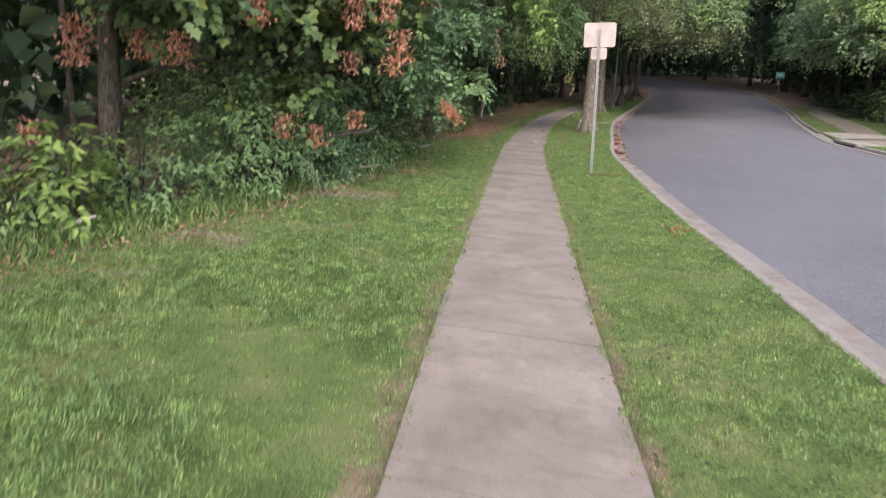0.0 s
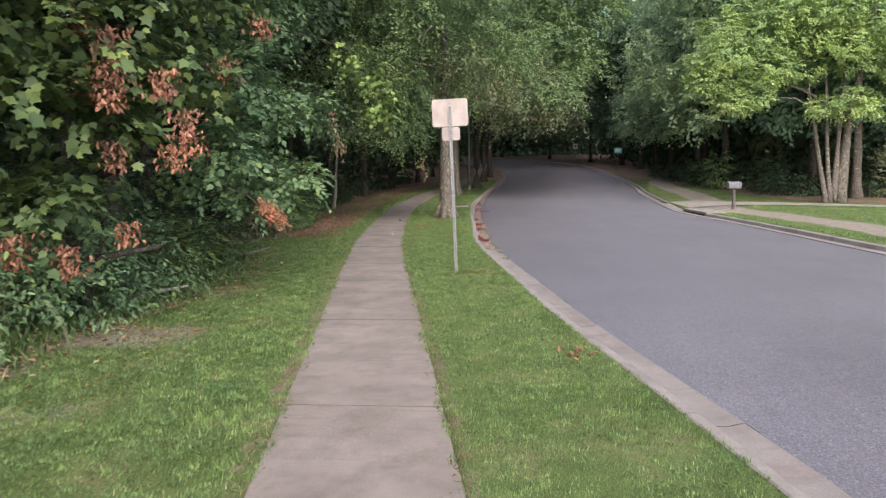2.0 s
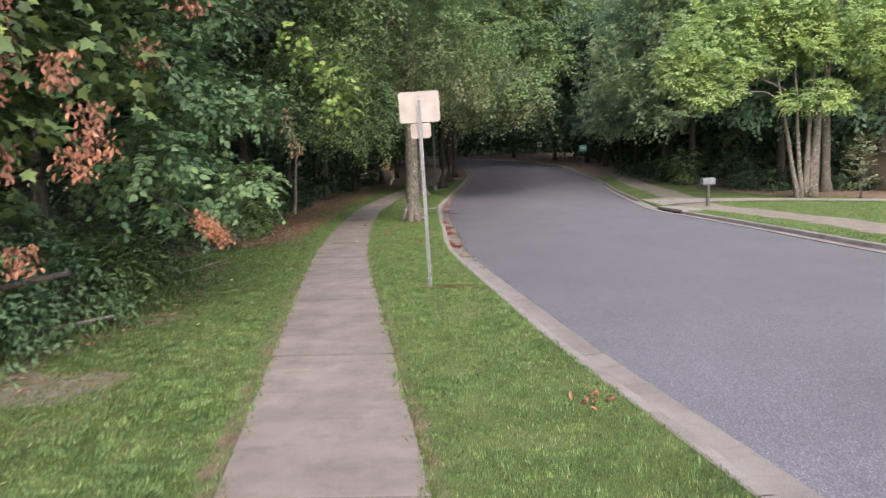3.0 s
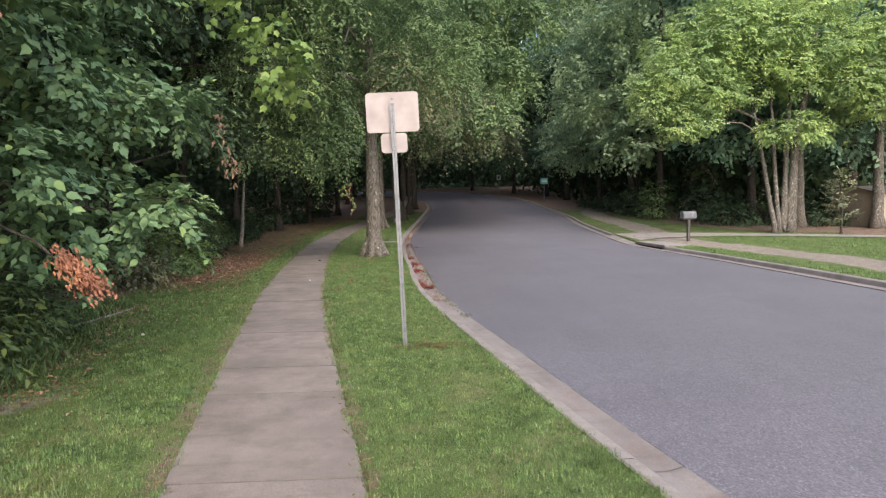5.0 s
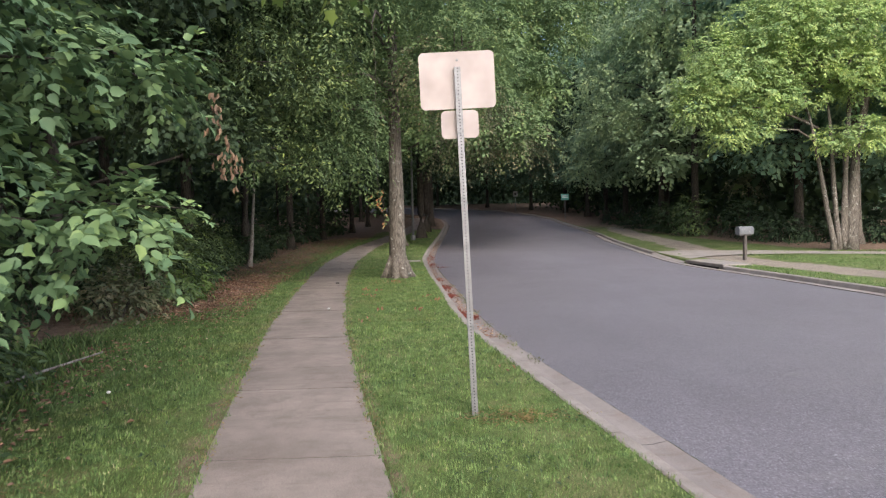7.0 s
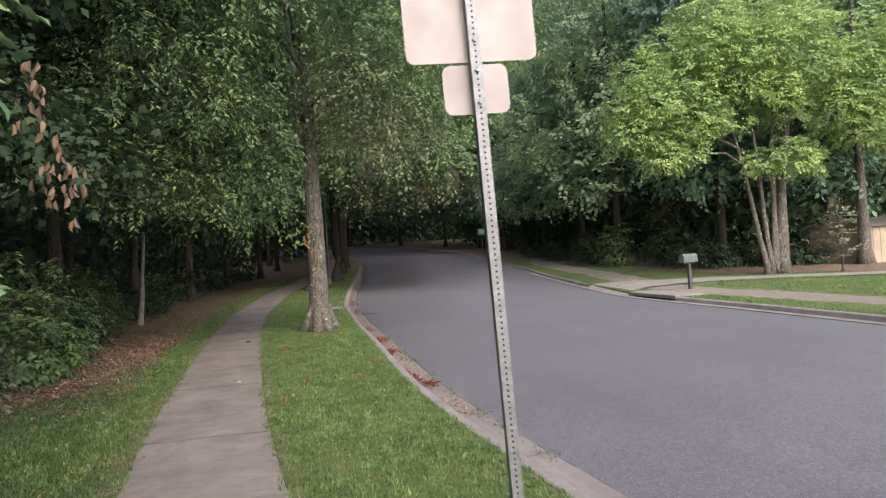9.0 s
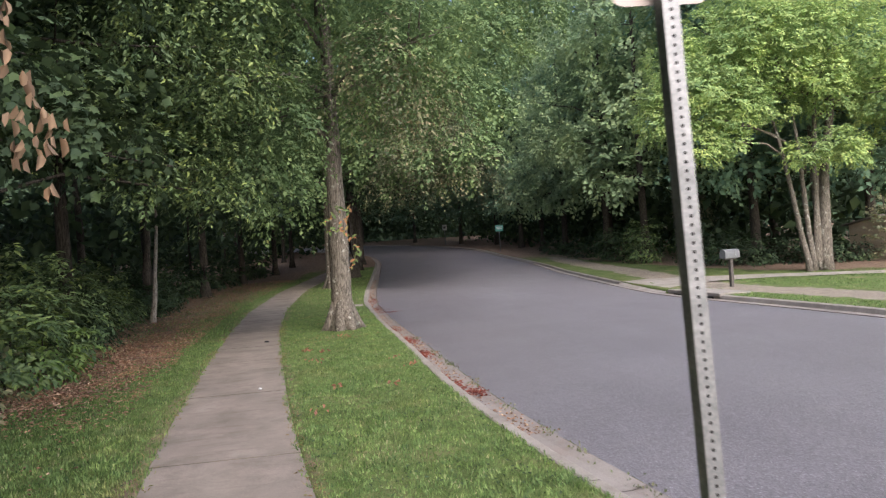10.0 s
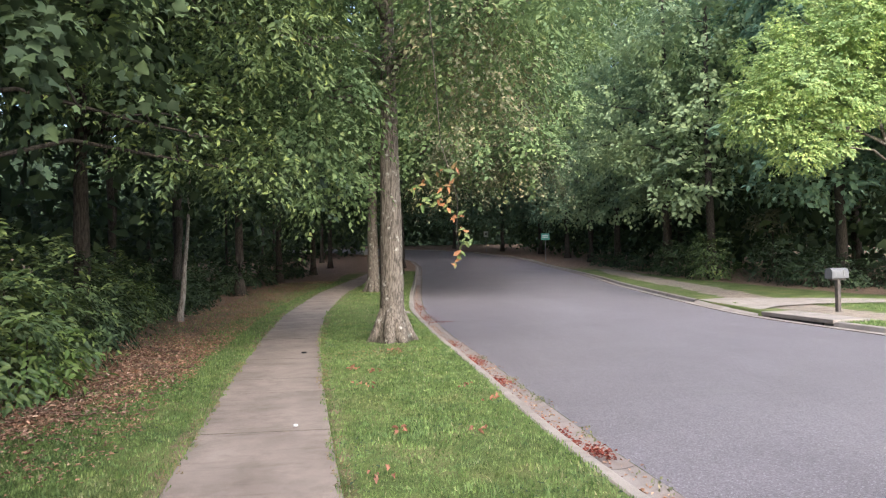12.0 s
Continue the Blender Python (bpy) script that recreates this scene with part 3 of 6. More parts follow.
def shrub(x, y, w, d, h, mat, label, per_m2=16, per=11, leaf=0.075, length=0.42, shape=OVAL, group="roadside shrubs", stems=6, name="shrub", lift=0.45):
    base = on_ground(x, y)
    top = thing(name, Matrix.Identity(4), label, "shrub", group)
    z = base[2]
    blobs = [(x, y, z + h * lift, w, d, h * 0.55), (x + w * 0.45, y - d * 0.35, z + h * 0.3, w * 0.6, d * 0.6, h * 0.34), (x - w * 0.1, y + d * 0.5, z + h * 0.42, w * 0.7, d * 0.6, h * 0.45)]
    for i in range(stems):
        a = i * 2.4 + x
        bm = bmesh.new()
        tip = Vector((x + math.cos(a) * w * 0.6, y + math.sin(a) * d * 0.6, z + h * (0.6 + 0.3 * math.sin(i * 3.3))))
        b = Vector((x + math.cos(a) * 0.12, y + math.sin(a) * 0.12, z - 0.05))
        tube(bm, [b, b.lerp(tip, 0.5) + Vector((0, 0, h * 0.08)), tip], [0.022, 0.015, 0.005], 5)
        part("stem", bm, DARK_BARK, top)
    link_mesh("foliage", leaf_mesh("foliage", *foliage(blobs, per_m2, per, leaf, length, 0.4, 0.3, -0.95), shape), mat, top)
    return top


def dead_sprays(spots, parent, leaf=0.062, n=150, mat=None, wide=1.0, loose=0.65):
    """Withered sprays that hang straight down from their twigs."""
    for x, y, z, h in spots:
        k = int(n * h / 0.4)
        p = np.stack([x + rng.normal(0, (0.07 + h * 0.1) * wide, k), y + rng.normal(0, (0.07 + h * 0.1) * wide, k), z + rng.uniform(-h, 0.1, k)], 1)
        f = np.stack([rng.normal(0, loose, k), rng.normal(0, loose, k), rng.normal(-0.8, 0.75 * loose, k)], 1)
        me = leaf_mesh("dead_leaves", p, f, rng.normal(0, 1, (k, 3)), leaf * rng.uniform(0.6, 1.2, k), CURLED)
        link_mesh("dead_leaves", me, mat or LEAF_DEAD, parent, "withered brown leaves")


# left edge of the woods, where the maples lean out to the lawn
maple = tree("maple_tree", -4.65, 6.4, 8.5, 0.17,
             [(-3.5, 4.4, 3.3, 1.2, 1.2, 0.7), (-3.2, 6.3, 3.0, 1.2, 1.2, 0.75), (-2.75, 7.9, 2.75, 1.1, 1.1, 0.75), (-2.3, 9.2, 3.1, 1.05, 1.0, 0.75), (-3.4, 7.0, 4.6, 2.1, 2.4, 1.0), (-2.1, 9.2, 4.2, 1.3, 1.2, 0.8), (-3.1, 8.5, 1.7, 0.8, 0.9, 0.4)],
             LEAF_MAPLE, "leafy green maple with withered brown sprays at the wood's edge", per_m2=27, per=11, leaf=0.105, length=0.4, shape=LOBED, lean=(0.2, 0.6), shelves=10, flat=0.5)
dead_sprays([(-1.68, 7.8, 2.7, 0.3), (-1.78, 8.0, 3.12, 0.35), (-1.25, 8.4, 2.35, 0.36), (-1.37, 8.2, 2.74, 0.2), (-1.33, 8.25, 1.98, 0.16), (-2.1, 8.1, 2.7, 0.18), (-0.75, 9.4, 3.5, 0.14), (-1.15, 9.3, 3.02, 0.16), (-1.95, 8.2, 2.02, 0.2),
             (-2.4, 8.0, 0.98, 0.24), (-2.75, 7.7, 1.12, 0.25), (-2.2, 8.2, 3.4, 0.2), (-1.95, 8.35, 1.18, 0.14)], maple, 0.07, 190, None, 0.85, 0.38)
dead_sprays([(-2.2, 6.2, 2.5, 0.2), (-3.15, 6.0, 2.1, 0.28), (-3.6, 5.9, 2.12, 0.24), (-3.55, 4.9, 2.2, 0.42), (-4.3, 4.9, 1.1, 0.2)], maple, 0.07, 190, None, 0.85, 0.38)
beech = tree("maple_tree", -4.8, 11.6, 9.0, 0.16,
             [(-2.05, 10.8, 1.9, 0.85, 0.8, 0.5), (-1.6, 11.8, 1.65, 0.7, 0.8, 0.42), (-2.3, 11.8, 2.4, 0.7, 0.9, 0.45), (-1.8, 12.2, 2.75, 0.75, 1.0, 0.4), (-1.5, 13.2, 3.0, 0.5, 0.7, 0.34), (-2.1, 11.0, 3.15, 0.8, 0.9, 0.4), (-2.3, 12.9, 4.0, 0.8, 1.0, 0.4), (-2.8, 12.5, 5.2, 1.8, 2.0, 0.9)],
             LEAF_BROAD, "broad-leaved green tree with drooping boughs over the lawn", per_m2=40, per=12, leaf=0.086, length=0.34, shape=OVATE, droop=0.5, shelves=8, flat=0.9,
             extra=[("lime_spray", [bl], LEAF_LIME, LOBED, "bright lime-green young leaves", (75, 8, 0.05, 0.17, 0.7, 0.3, -0.9))
                    for bl in ((0.56, 9.65, 2.62, 0.16, 0.2, 0.24), (0.42, 9.8, 2.98, 0.2, 0.24, 0.15), (0.1, 10.05, 3.3, 0.18, 0.2, 0.12))])
dead_sprays([(-1.15, 14.2, 2.85, 0.35), (-1.08, 14.22, 2.5, 0.4), (-0.98, 14.25, 2.28, 0.3)], beech, 0.085, 22, LEAF_TAN, 0.36, 0.2)
bm = bmesh.new()
tube(bm, [(-2.4, 11.6, 3.9), (-1.2, 10.6, 3.75), (-0.3, 10.0, 3.45), (0.3, 9.75, 3.2), (0.58, 9.65, 2.5)], [0.014, 0.009, 0.006, 0.004, 0.002], 6)
part("limb", bm, DARK_BARK, beech)
bm = bmesh.new()
tube(bm, [(-3.6, 13.2, 1.9), (-2.6, 13.0, 1.9), (-0.97, 13.08, 1.76)], [0.02, 0.014, 0.004], 6)
part("limb", bm, DARK_BARK, beech)
link_mesh("low_bough", leaf_mesh("low_bough", *foliage([(-1.14, 13.05, 1.72, 0.15, 0.18, 0.18), (-1.47, 13.0, 1.75, 0.35, 0.35, 0.2)], 55, 8, 0.075, 0.18, 0.5, 0.3, -0.9), OVATE), LEAF_BROAD, beech)["kind"] = "stuff"
# the rust-red spray that hangs low beside the walk
low_spray = thing("dead_branch", Matrix.Identity(4), "broken branch with rust-orange withered leaves hanging low", "branch")
bm = bmesh.new()
tube(bm, [(-1.75, 10.4, 1.6), (-1.3, 10.1, 1.48), (-1.0, 9.95, 1.28), (-0.75, 9.88, 1.05)], [0.012, 0.01, 0.007, 0.003], 5)
part("twig", bm, DARK_BARK, low_spray)
k = 420
s = rng.random(k)
me = leaf_mesh("dead_leaves", np.stack([-1.08 + 0.32 * s + rng.normal(0, 0.04, k), 10.0 - 0.1 * s + rng.normal(0, 0.05, k), 1.38 - 0.24 * s + rng.normal(0, 0.045, k)], 1),
               np.stack([0.6 + rng.normal(0, 0.4, k), rng.normal(0, 0.4, k), -0.9 + rng.normal(0, 0.3, k)], 1), rng.normal(0, 1, (k, 3)), 0.046 * rng.uniform(0.6, 1.2, k), CURLED)
link_mesh("dead_leaves", me, LEAF_RUST, low_spray)

for x, y, w, d, h, lab in [(-5.0, 1.2, 1.1, 1.2, 1.9, 0), (-4.9, 3.2, 1.0, 1.1, 1.2, 1), (-4.6, 4.9, 0.9, 0.9, 1.05, 0), (-4.1, 6.3, 0.9, 1.0, 1.25, 1), (-3.6, 7.8, 0.95, 1.0, 1.9, 1), (-3.2, 9.2, 0.85, 1.0, 1.8, 1),
                           (-3.2, 10.6, 0.85, 0.9, 1.25, 1), (-3.5, 12.0, 0.9, 1.0, 1.1, 0), (-3.8, 13.4, 0.9, 0.9, 1.0, 0), (-5.6, 9.8, 1.2, 1.4, 2.2, 0)]:
    shrub(x, y, w, d, h, (LEAF_MAPLE, LEAF_BROAD)[lab], ("dense dark green shrub at the wood's edge", "leafy mid-green shrub with small leaves")[lab], leaf=(0.085, 0.068)[lab], per_m2=28)
shrub(-3.75, 4.75, 0.42, 0.42, 1.2, LEAF_LIME, "small lime-green shrub standing in the grass edge", 26, 9, 0.11, 0.3)
# undergrowth gets its shade partly from the dark leaf colour
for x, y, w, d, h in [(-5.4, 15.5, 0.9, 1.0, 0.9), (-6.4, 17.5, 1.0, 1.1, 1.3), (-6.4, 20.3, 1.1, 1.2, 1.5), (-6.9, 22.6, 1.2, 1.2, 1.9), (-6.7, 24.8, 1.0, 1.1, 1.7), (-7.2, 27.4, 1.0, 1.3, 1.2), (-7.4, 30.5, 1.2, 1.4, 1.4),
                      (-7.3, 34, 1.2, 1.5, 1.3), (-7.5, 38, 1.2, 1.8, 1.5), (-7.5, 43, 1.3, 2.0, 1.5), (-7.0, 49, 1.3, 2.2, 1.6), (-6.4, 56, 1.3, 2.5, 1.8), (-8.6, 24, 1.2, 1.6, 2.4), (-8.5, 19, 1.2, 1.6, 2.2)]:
    shrub(x, y, w, d, h, LEAF_SHADED, "low shaded undergrowth at the edge of the woods", 15 if y < 32 else 8, 10, 0.1 if y < 32 else 0.16, group="undergrowth")

for x, y, w, d, h, m in [(-5.3, 23.8, 0.9, 1.0, 2.0, LEAF_MAPLE), (-5.9, 26.0, 0.9, 1.0, 1.7, LEAF_SHADED), (-4.35, 21.75, 0.45, 0.45, 1.0, LEAF_LIME), (-4.95, 21.6, 0.85, 1.0, 1.9, LEAF_MAPLE), (-4.7, 19.4, 0.7, 0.8, 0.9, LEAF_DRY), (-6.4, 28.6, 1.0, 1.2, 1.9, LEAF_MAPLE), (-7.0, 31.2, 1.0, 1.2, 1.6, LEAF_MAPLE), (-6.9, 35.0, 1.0, 1.6, 1.6, LEAF_SHADED)]:
    shrub(x, y, w, d, h, m, "leafy green bush standing at the edge of the leaf litter", 22, 12, 0.1, 0.45, OVAL, "bushes by the leaf litter")
WOOD_LABEL = "tall leafy broadleaf tree leaning out from the woods"
# upper crowns, mostly above the view, are there to shade the boughs
tree("woodland_tree", -7.0, 16.5, 12, 0.18, [(-2.6, 17.2, 3.5, 1.1, 1.1, 0.3), (-4.2, 16.2, 4.4, 1.1, 1.1, 0.45), (-4.5, 18.6, 5.5, 1.8, 1.8, 0.7)],
     LEAF_SHADED, WOOD_LABEL, per_m2=19, per=12, leaf=0.082, length=0.48, shape=LOBED, droop=0.5, shelves=8, flat=0.4, group="wood edge trees",
     extra=[("low_bough", [(-2.6, 16.9, 3.2, 0.9, 0.9, 0.16), (-2.0, 17.5, 2.95, 0.6, 0.6, 0.14), (-3.4, 16.4, 3.6, 0.8, 0.8, 0.16)], LEAF_SHADED, LOBED, "flat boughs in shaded leaf colour reaching out", (40, 13, 0.07, 0.36, 0.45, 0.3, -0.9)),
            ("upper_crown", [(-4.6, 16.8, 7.8, 2.8, 3.0, 1.6)], LEAF_SHADED, KITE, "upper crown shading the boughs, in shaded leaf colour", (7, 11, 0.19, 0.7, 0.45, 0.3, -0.9))])
tree("woodland_tree", -6.8, 21.5, 13, 0.17, [(-2.5, 22.8, 3.3, 1.2, 1.4, 0.8), (-1.9, 24.4, 3.0, 0.9, 1.2, 0.8), (-2.3, 21.8, 5.0, 1.6, 1.8, 1.0), (-4.6, 23.0, 4.4, 1.2, 1.4, 0.7)],
     LEAF_MAPLE, WOOD_LABEL, per_m2=15, per=15, leaf=0.08, length=0.55, shape=OVAL, droop=0.5, shelves=8, group="wood edge trees",
     extra=[("upper_crown", [(-4.4, 21.5, 7.6, 3.0, 3.0, 2.0)], LEAF_SHADED, KITE, "upper crown shading the boughs, in shaded leaf colour", (8, 11, 0.18, 0.7, 0.45, 0.3, -0.9))])
# shade along the wood's edge is put into the colour of these leaves
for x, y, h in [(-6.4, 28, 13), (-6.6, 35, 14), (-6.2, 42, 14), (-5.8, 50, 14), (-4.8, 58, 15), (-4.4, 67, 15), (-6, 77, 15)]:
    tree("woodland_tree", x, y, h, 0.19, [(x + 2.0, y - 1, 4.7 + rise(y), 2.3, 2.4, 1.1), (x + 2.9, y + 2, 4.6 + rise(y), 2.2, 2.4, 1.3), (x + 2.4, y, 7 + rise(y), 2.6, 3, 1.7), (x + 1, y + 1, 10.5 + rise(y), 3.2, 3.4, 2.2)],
         LEAF_SHADED, WOOD_LABEL, per_m2=3.4, per=11, leaf=0.22, length=0.85, droop=0.45, shelves=6, group="wood edge trees")
# tall trees added further in; their high crowns shade the wood's edge
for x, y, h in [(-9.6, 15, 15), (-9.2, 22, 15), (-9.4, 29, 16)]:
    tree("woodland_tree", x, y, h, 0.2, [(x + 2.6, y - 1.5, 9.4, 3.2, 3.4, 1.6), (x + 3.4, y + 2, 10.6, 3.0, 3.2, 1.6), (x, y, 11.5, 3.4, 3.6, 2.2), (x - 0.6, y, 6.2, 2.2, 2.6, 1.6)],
         LEAF_SHADED, "tall broadleaf tree added deeper in the woods for shade", per_m2=3.2, per=11, leaf=0.31, length=0.95, droop=0.45, shelves=5, group="wood edge trees")
# the thin leaning sapling at the litter's edge
tree("sapling", -5.7, 32.1, 4.6, 0.085, [(-5.2, 32.2, 4.6, 1.0, 1.2, 0.8)], LEAF_STREET, "thin bent sapling rising from leaf litter", bark=PALE_BARK, per_m2=9, leaf=0.14, lean=(0.5, 0.2), bend=0.3)

# street trees on the grass strip
STREET = "mature street tree with grey furrowed bark and drooping leaves"
tree("street_tree", 0.05, 26.5, 10.5, 0.27, [(-1.6, 24.2, 5.2, 1.5, 1.5, 1.0), (2.0, 24.0, 5.8, 1.5, 1.5, 1.0), (-1.9, 26.5, 4.8, 1.8, 1.8, 1.0), (1.7, 26.2, 5.6, 1.8, 2.0, 1.1), (0, 25, 8.0, 2.6, 2.6, 1.4), (-1.5, 22.6, 6.8, 2.0, 1.6, 1.2), (-1.3, 23.6, 7.6, 1.8, 1.5, 1.0)],
     LEAF_STREET, STREET, bark=BARK, per_m2=15, per=17, leaf=0.095, length=0.62, shape=(KITE[0] * (0.8, 1, 1), KITE[1]), droop=0.6, shelves=9, root=True, group="street trees", bend=0.06,
     extra=[("low_bough", [(-1.0, 24.9, 2.9, 0.5, 0.7, 0.4), (-1.5, 24.6, 3.8, 0.9, 0.9, 0.5), (-0.75, 24.4, 4.3, 0.6, 0.7, 0.4), (-0.85, 23.9, 3.5, 0.5, 0.5, 0.35)], LEAF_STREET, KITE, "low boughs hanging beside the trunk", (24, 15, 0.085, 0.5, 0.7, 0.3, -0.9)), ("dry_bough", [(1.6, 24.4, 5.0, 0.9, 0.8, 0.5), (2.2, 26.4, 4.9, 0.9, 0.9, 0.5), (1.0, 23.2, 5.4, 0.7, 0.7, 0.5)], LEAF_DRY, KITE, "dry grey-green hanging bough", (22, 13, 0.075, 0.6, 0.8, 0.25, -0.8))])
tree("street_tree", -0.55, 42.3, 14, 0.27, [(-2.2, 41, 5.4, 2.0, 2.0, 1.2), (1.9, 40, 6.2, 2.0, 2.2, 1.3), (4.2, 39, 6.2, 2.0, 2.2, 1.4), (4.6, 36.6, 5.6, 1.6, 1.6, 1.0), (0, 42, 9, 3.4, 3.4, 2), (3.6, 41, 9.4, 3.2, 3.2, 2.1), (-2.4, 43.5, 7, 2.4, 2.4, 1.8), (5.6, 40, 8.2, 2.2, 2.4, 1.5), (2.5, 39, 12, 3.4, 3.0, 2.2), (6.2, 41.5, 11.6, 3.0, 3.0, 2.2), (8.6, 42.0, 13.6, 2.6, 2.6, 1.8), (0, 41, 13.5, 3.4, 3, 2)],
     LEAF_STREET, STREET, bark=BARK, per_m2=9, per=12, leaf=0.17, length=0.8, droop=0.6, shelves=8, root=True, group="street trees", bend=0.08,
     extra=[("dry_bough", [(5.0, 37.4, 5.2, 1.6, 1.6, 0.8), (3.2, 36.8, 6.4, 1.8, 1.6, 1.2), (3.0, 38.4, 5.0, 1.6, 1.6, 0.8)], LEAF_DRY, KITE, "dry grey-green hanging boughs", (14, 13, 0.1, 0.8, 0.7, 0.25, -0.8))])
# the far street trees have canopy shade painted into their leaf colour
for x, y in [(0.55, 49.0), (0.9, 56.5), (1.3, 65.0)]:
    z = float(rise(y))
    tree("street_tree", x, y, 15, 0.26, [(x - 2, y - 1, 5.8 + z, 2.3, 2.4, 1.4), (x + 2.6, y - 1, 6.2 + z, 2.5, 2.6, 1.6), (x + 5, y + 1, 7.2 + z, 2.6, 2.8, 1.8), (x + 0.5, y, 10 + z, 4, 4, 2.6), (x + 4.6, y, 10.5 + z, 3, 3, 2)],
         LEAF_SHADED, STREET, bark=DARK_BARK, per_m2=4.5, per=11, leaf=0.22, length=1.1, droop=0.5, group="street trees", bend=0.1)

# the yellow-green clump of trunks on the lawn across the road
z = float(rise(33))
bright = thing("multi_trunk_tree", Matrix.Identity(4), "bright yellow-green tree with four grey trunks on the lawn", "tree")
for bx, mx, tx, r, h in [(-0.3, -0.85, -1.6, 0.1, 6.8), (-0.1, -0.4, -0.6, 0.1, 6.8), (0.12, 0.1, 0.4, 0.13, 8.5), (0.4, 0.48, 1.5, 0.2, 9.0)]:
    bm = bmesh.new()
    q = [Vector((17.3 + dx, 33.2 + dy, z + h * k)) for dx, dy, k in ((bx, 0, -0.02), (bx * 1.02, 0, 0.05), (bx + (mx - bx) * 0.45, -0.03, 0.2), (mx, -0.1, 0.42), ((mx + tx) / 2, -0.1, 0.7), (tx, 0.1, 1.0))]
    tube(bm, q, [r * 1.5, r * 1.15, r, r * 0.85, r * 0.6, r * 0.25], 12, lumps=0.12)
    part("trunk", bm, BARK, bright, smooth=True)
crown = []
for group_r, spots in ((1.05, [(11.3, 32.4, 5.7), (12.1, 32.0, 6.7), (12.7, 32.6, 5.5), (13.4, 32.0, 7.7), (12.1, 33.0, 7.9), (13.7, 32.2, 6.1), (13.2, 33.0, 9.0), (14.6, 32.0, 8.7)]),
                       (1.15, [(15.4, 32.3, 7.6), (16.2, 31.8, 8.5), (15.0, 33.0, 9.8), (16.9, 32.2, 7.0), (17.6, 32.0, 9.5), (18.4, 31.8, 7.8), (19.2, 33.0, 9.9), (15.4, 33.4, 6.3), (14.4, 32.6, 7.0), (17.9, 32.6, 6.5)]),
                       (0.66, [(16.2, 31.9, 4.3), (17.2, 31.7, 4.55), (17.9, 31.9, 4.2), (12.3, 32.0, 4.6), (13.4, 32.0, 4.8), (11.0, 32.2, 6.4)]),
                       (1.1, [(19.6, 32.0, 6.4), (20.4, 31.6, 8.2), (21.3, 32.0, 7.0), (20.7, 32.0, 5.4), (22.2, 32.0, 8.8), (22.6, 32.6, 6.4)]),
                       (1.3, [(16.0, 34.6, 7.8), (18.6, 34.6, 8.0), (13.9, 34.4, 7.8), (20.4, 34.6, 7.6), (17.0, 34.0, 10.2)])):
    for i, (cx, cy, cz) in enumerate(spots):
        q = group_r * (1 + 0.14 * math.sin(i * 2.7 + cx))
        crown.append((cx, cy, cz, q, q, q * 0.68))
for cx, cy, cz, rx, ry, rz in crown[::2]:
    bm = bmesh.new()
    p, c = Vector((17.3 + 0.2 * (cx - 17.3), 33.2, min(cz - 0.6, 6.5))), Vector((cx, cy, cz))
    tube(bm, [p, p.lerp(c, 0.4) + Vector((0, 0, 0.35)), c], [0.05, 0.032, 0.012], 6)
    part("limb", bm, BARK, bright, smooth=True)
link_mesh("crown", leaf_mesh("crown", *foliage(crown, 40, 12, 0.1, 0.34, 0.3, 0.15, -0.85, 0.5), KITE), LEAF_BRIGHT, bright)

# woods across the road
RIGHT_LABEL = "dark green woodland tree beyond the lawn"
for x, y, h, r in [(19.5, 40, 15, 0.26), (23, 37, 14, 0.24), (16.8, 46, 14, 0.24), (17.6, 53, 16, 0.26), (16.9, 60, 15, 0.25), (17.5, 68, 16, 0.25), (18, 77, 16, 0.25), (18, 88, 16, 0.25), (15.5, 99, 17, 0.25), (11, 116, 17, 0.25), (24, 45, 18, 0.28), (26, 56, 19, 0.28),
                   (28, 34, 17, 0.26), (24.5, 66, 19, 0.28), (3, 130, 18, 0.25), (-8, 136, 18, 0.25)]:
    z = float(rise(y))
    tree("woodland_tree", x, y, h + 4, r, [(x - 1.5, y - 1, 4.6 + z, 2.2, 2.2, 1.3), (x - 0.6, y - 1.5, 7.5 + z, 2.8, 2.8, 1.8), (x - 2.2, y + 1, 6.8 + z, 2.0, 2.2, 1.4), (x + 0.6, y, 10.5 + z, 3.2, 3.2, 2.2), (x + 1.8, y - 1, 6 + z, 2.0, 2, 1.4), (x, y, 13.5 + z, 3.0, 3.0, 2.0), (x - 0.8, y - 0.6, 16.8 + z, 2.8, 2.8, 1.9), (x + 1.2, y, 19.5 + z, 2.6, 2.6, 2.0)][:7 if y < 52 else 8],
         LEAF_MID if (x, y) in ((16.8, 46), (17.6, 53), (16.9, 60), (24, 45), (17.5, 68), (26, 56)) else LEAF_WOODS, RIGHT_LABEL, per_m2=3.5, per=11, leaf=0.265, length=0.95, droop=0.4, shelves=5, group="woods across the road")
tree("woodland_tree", 16.4, 50.5, 17, 0.25, [(13.7, 49.0, 7.6, 2.0, 2.0, 1.2), (13.0, 50.5, 10.4, 2.2, 2.2, 1.4), (14.2, 49.5, 13.6, 2.4, 2.4, 1.6), (12.2, 52.0, 8.2, 1.6, 1.8, 1.0), (15.6, 48.6, 10.6, 2.0, 2.0, 1.4)],
     LEAF_MID, "light green tree leaning out over the far kerb", per_m2=6, per=11, leaf=0.2, length=0.9, droop=0.5, shelves=6, group="woods across the road")
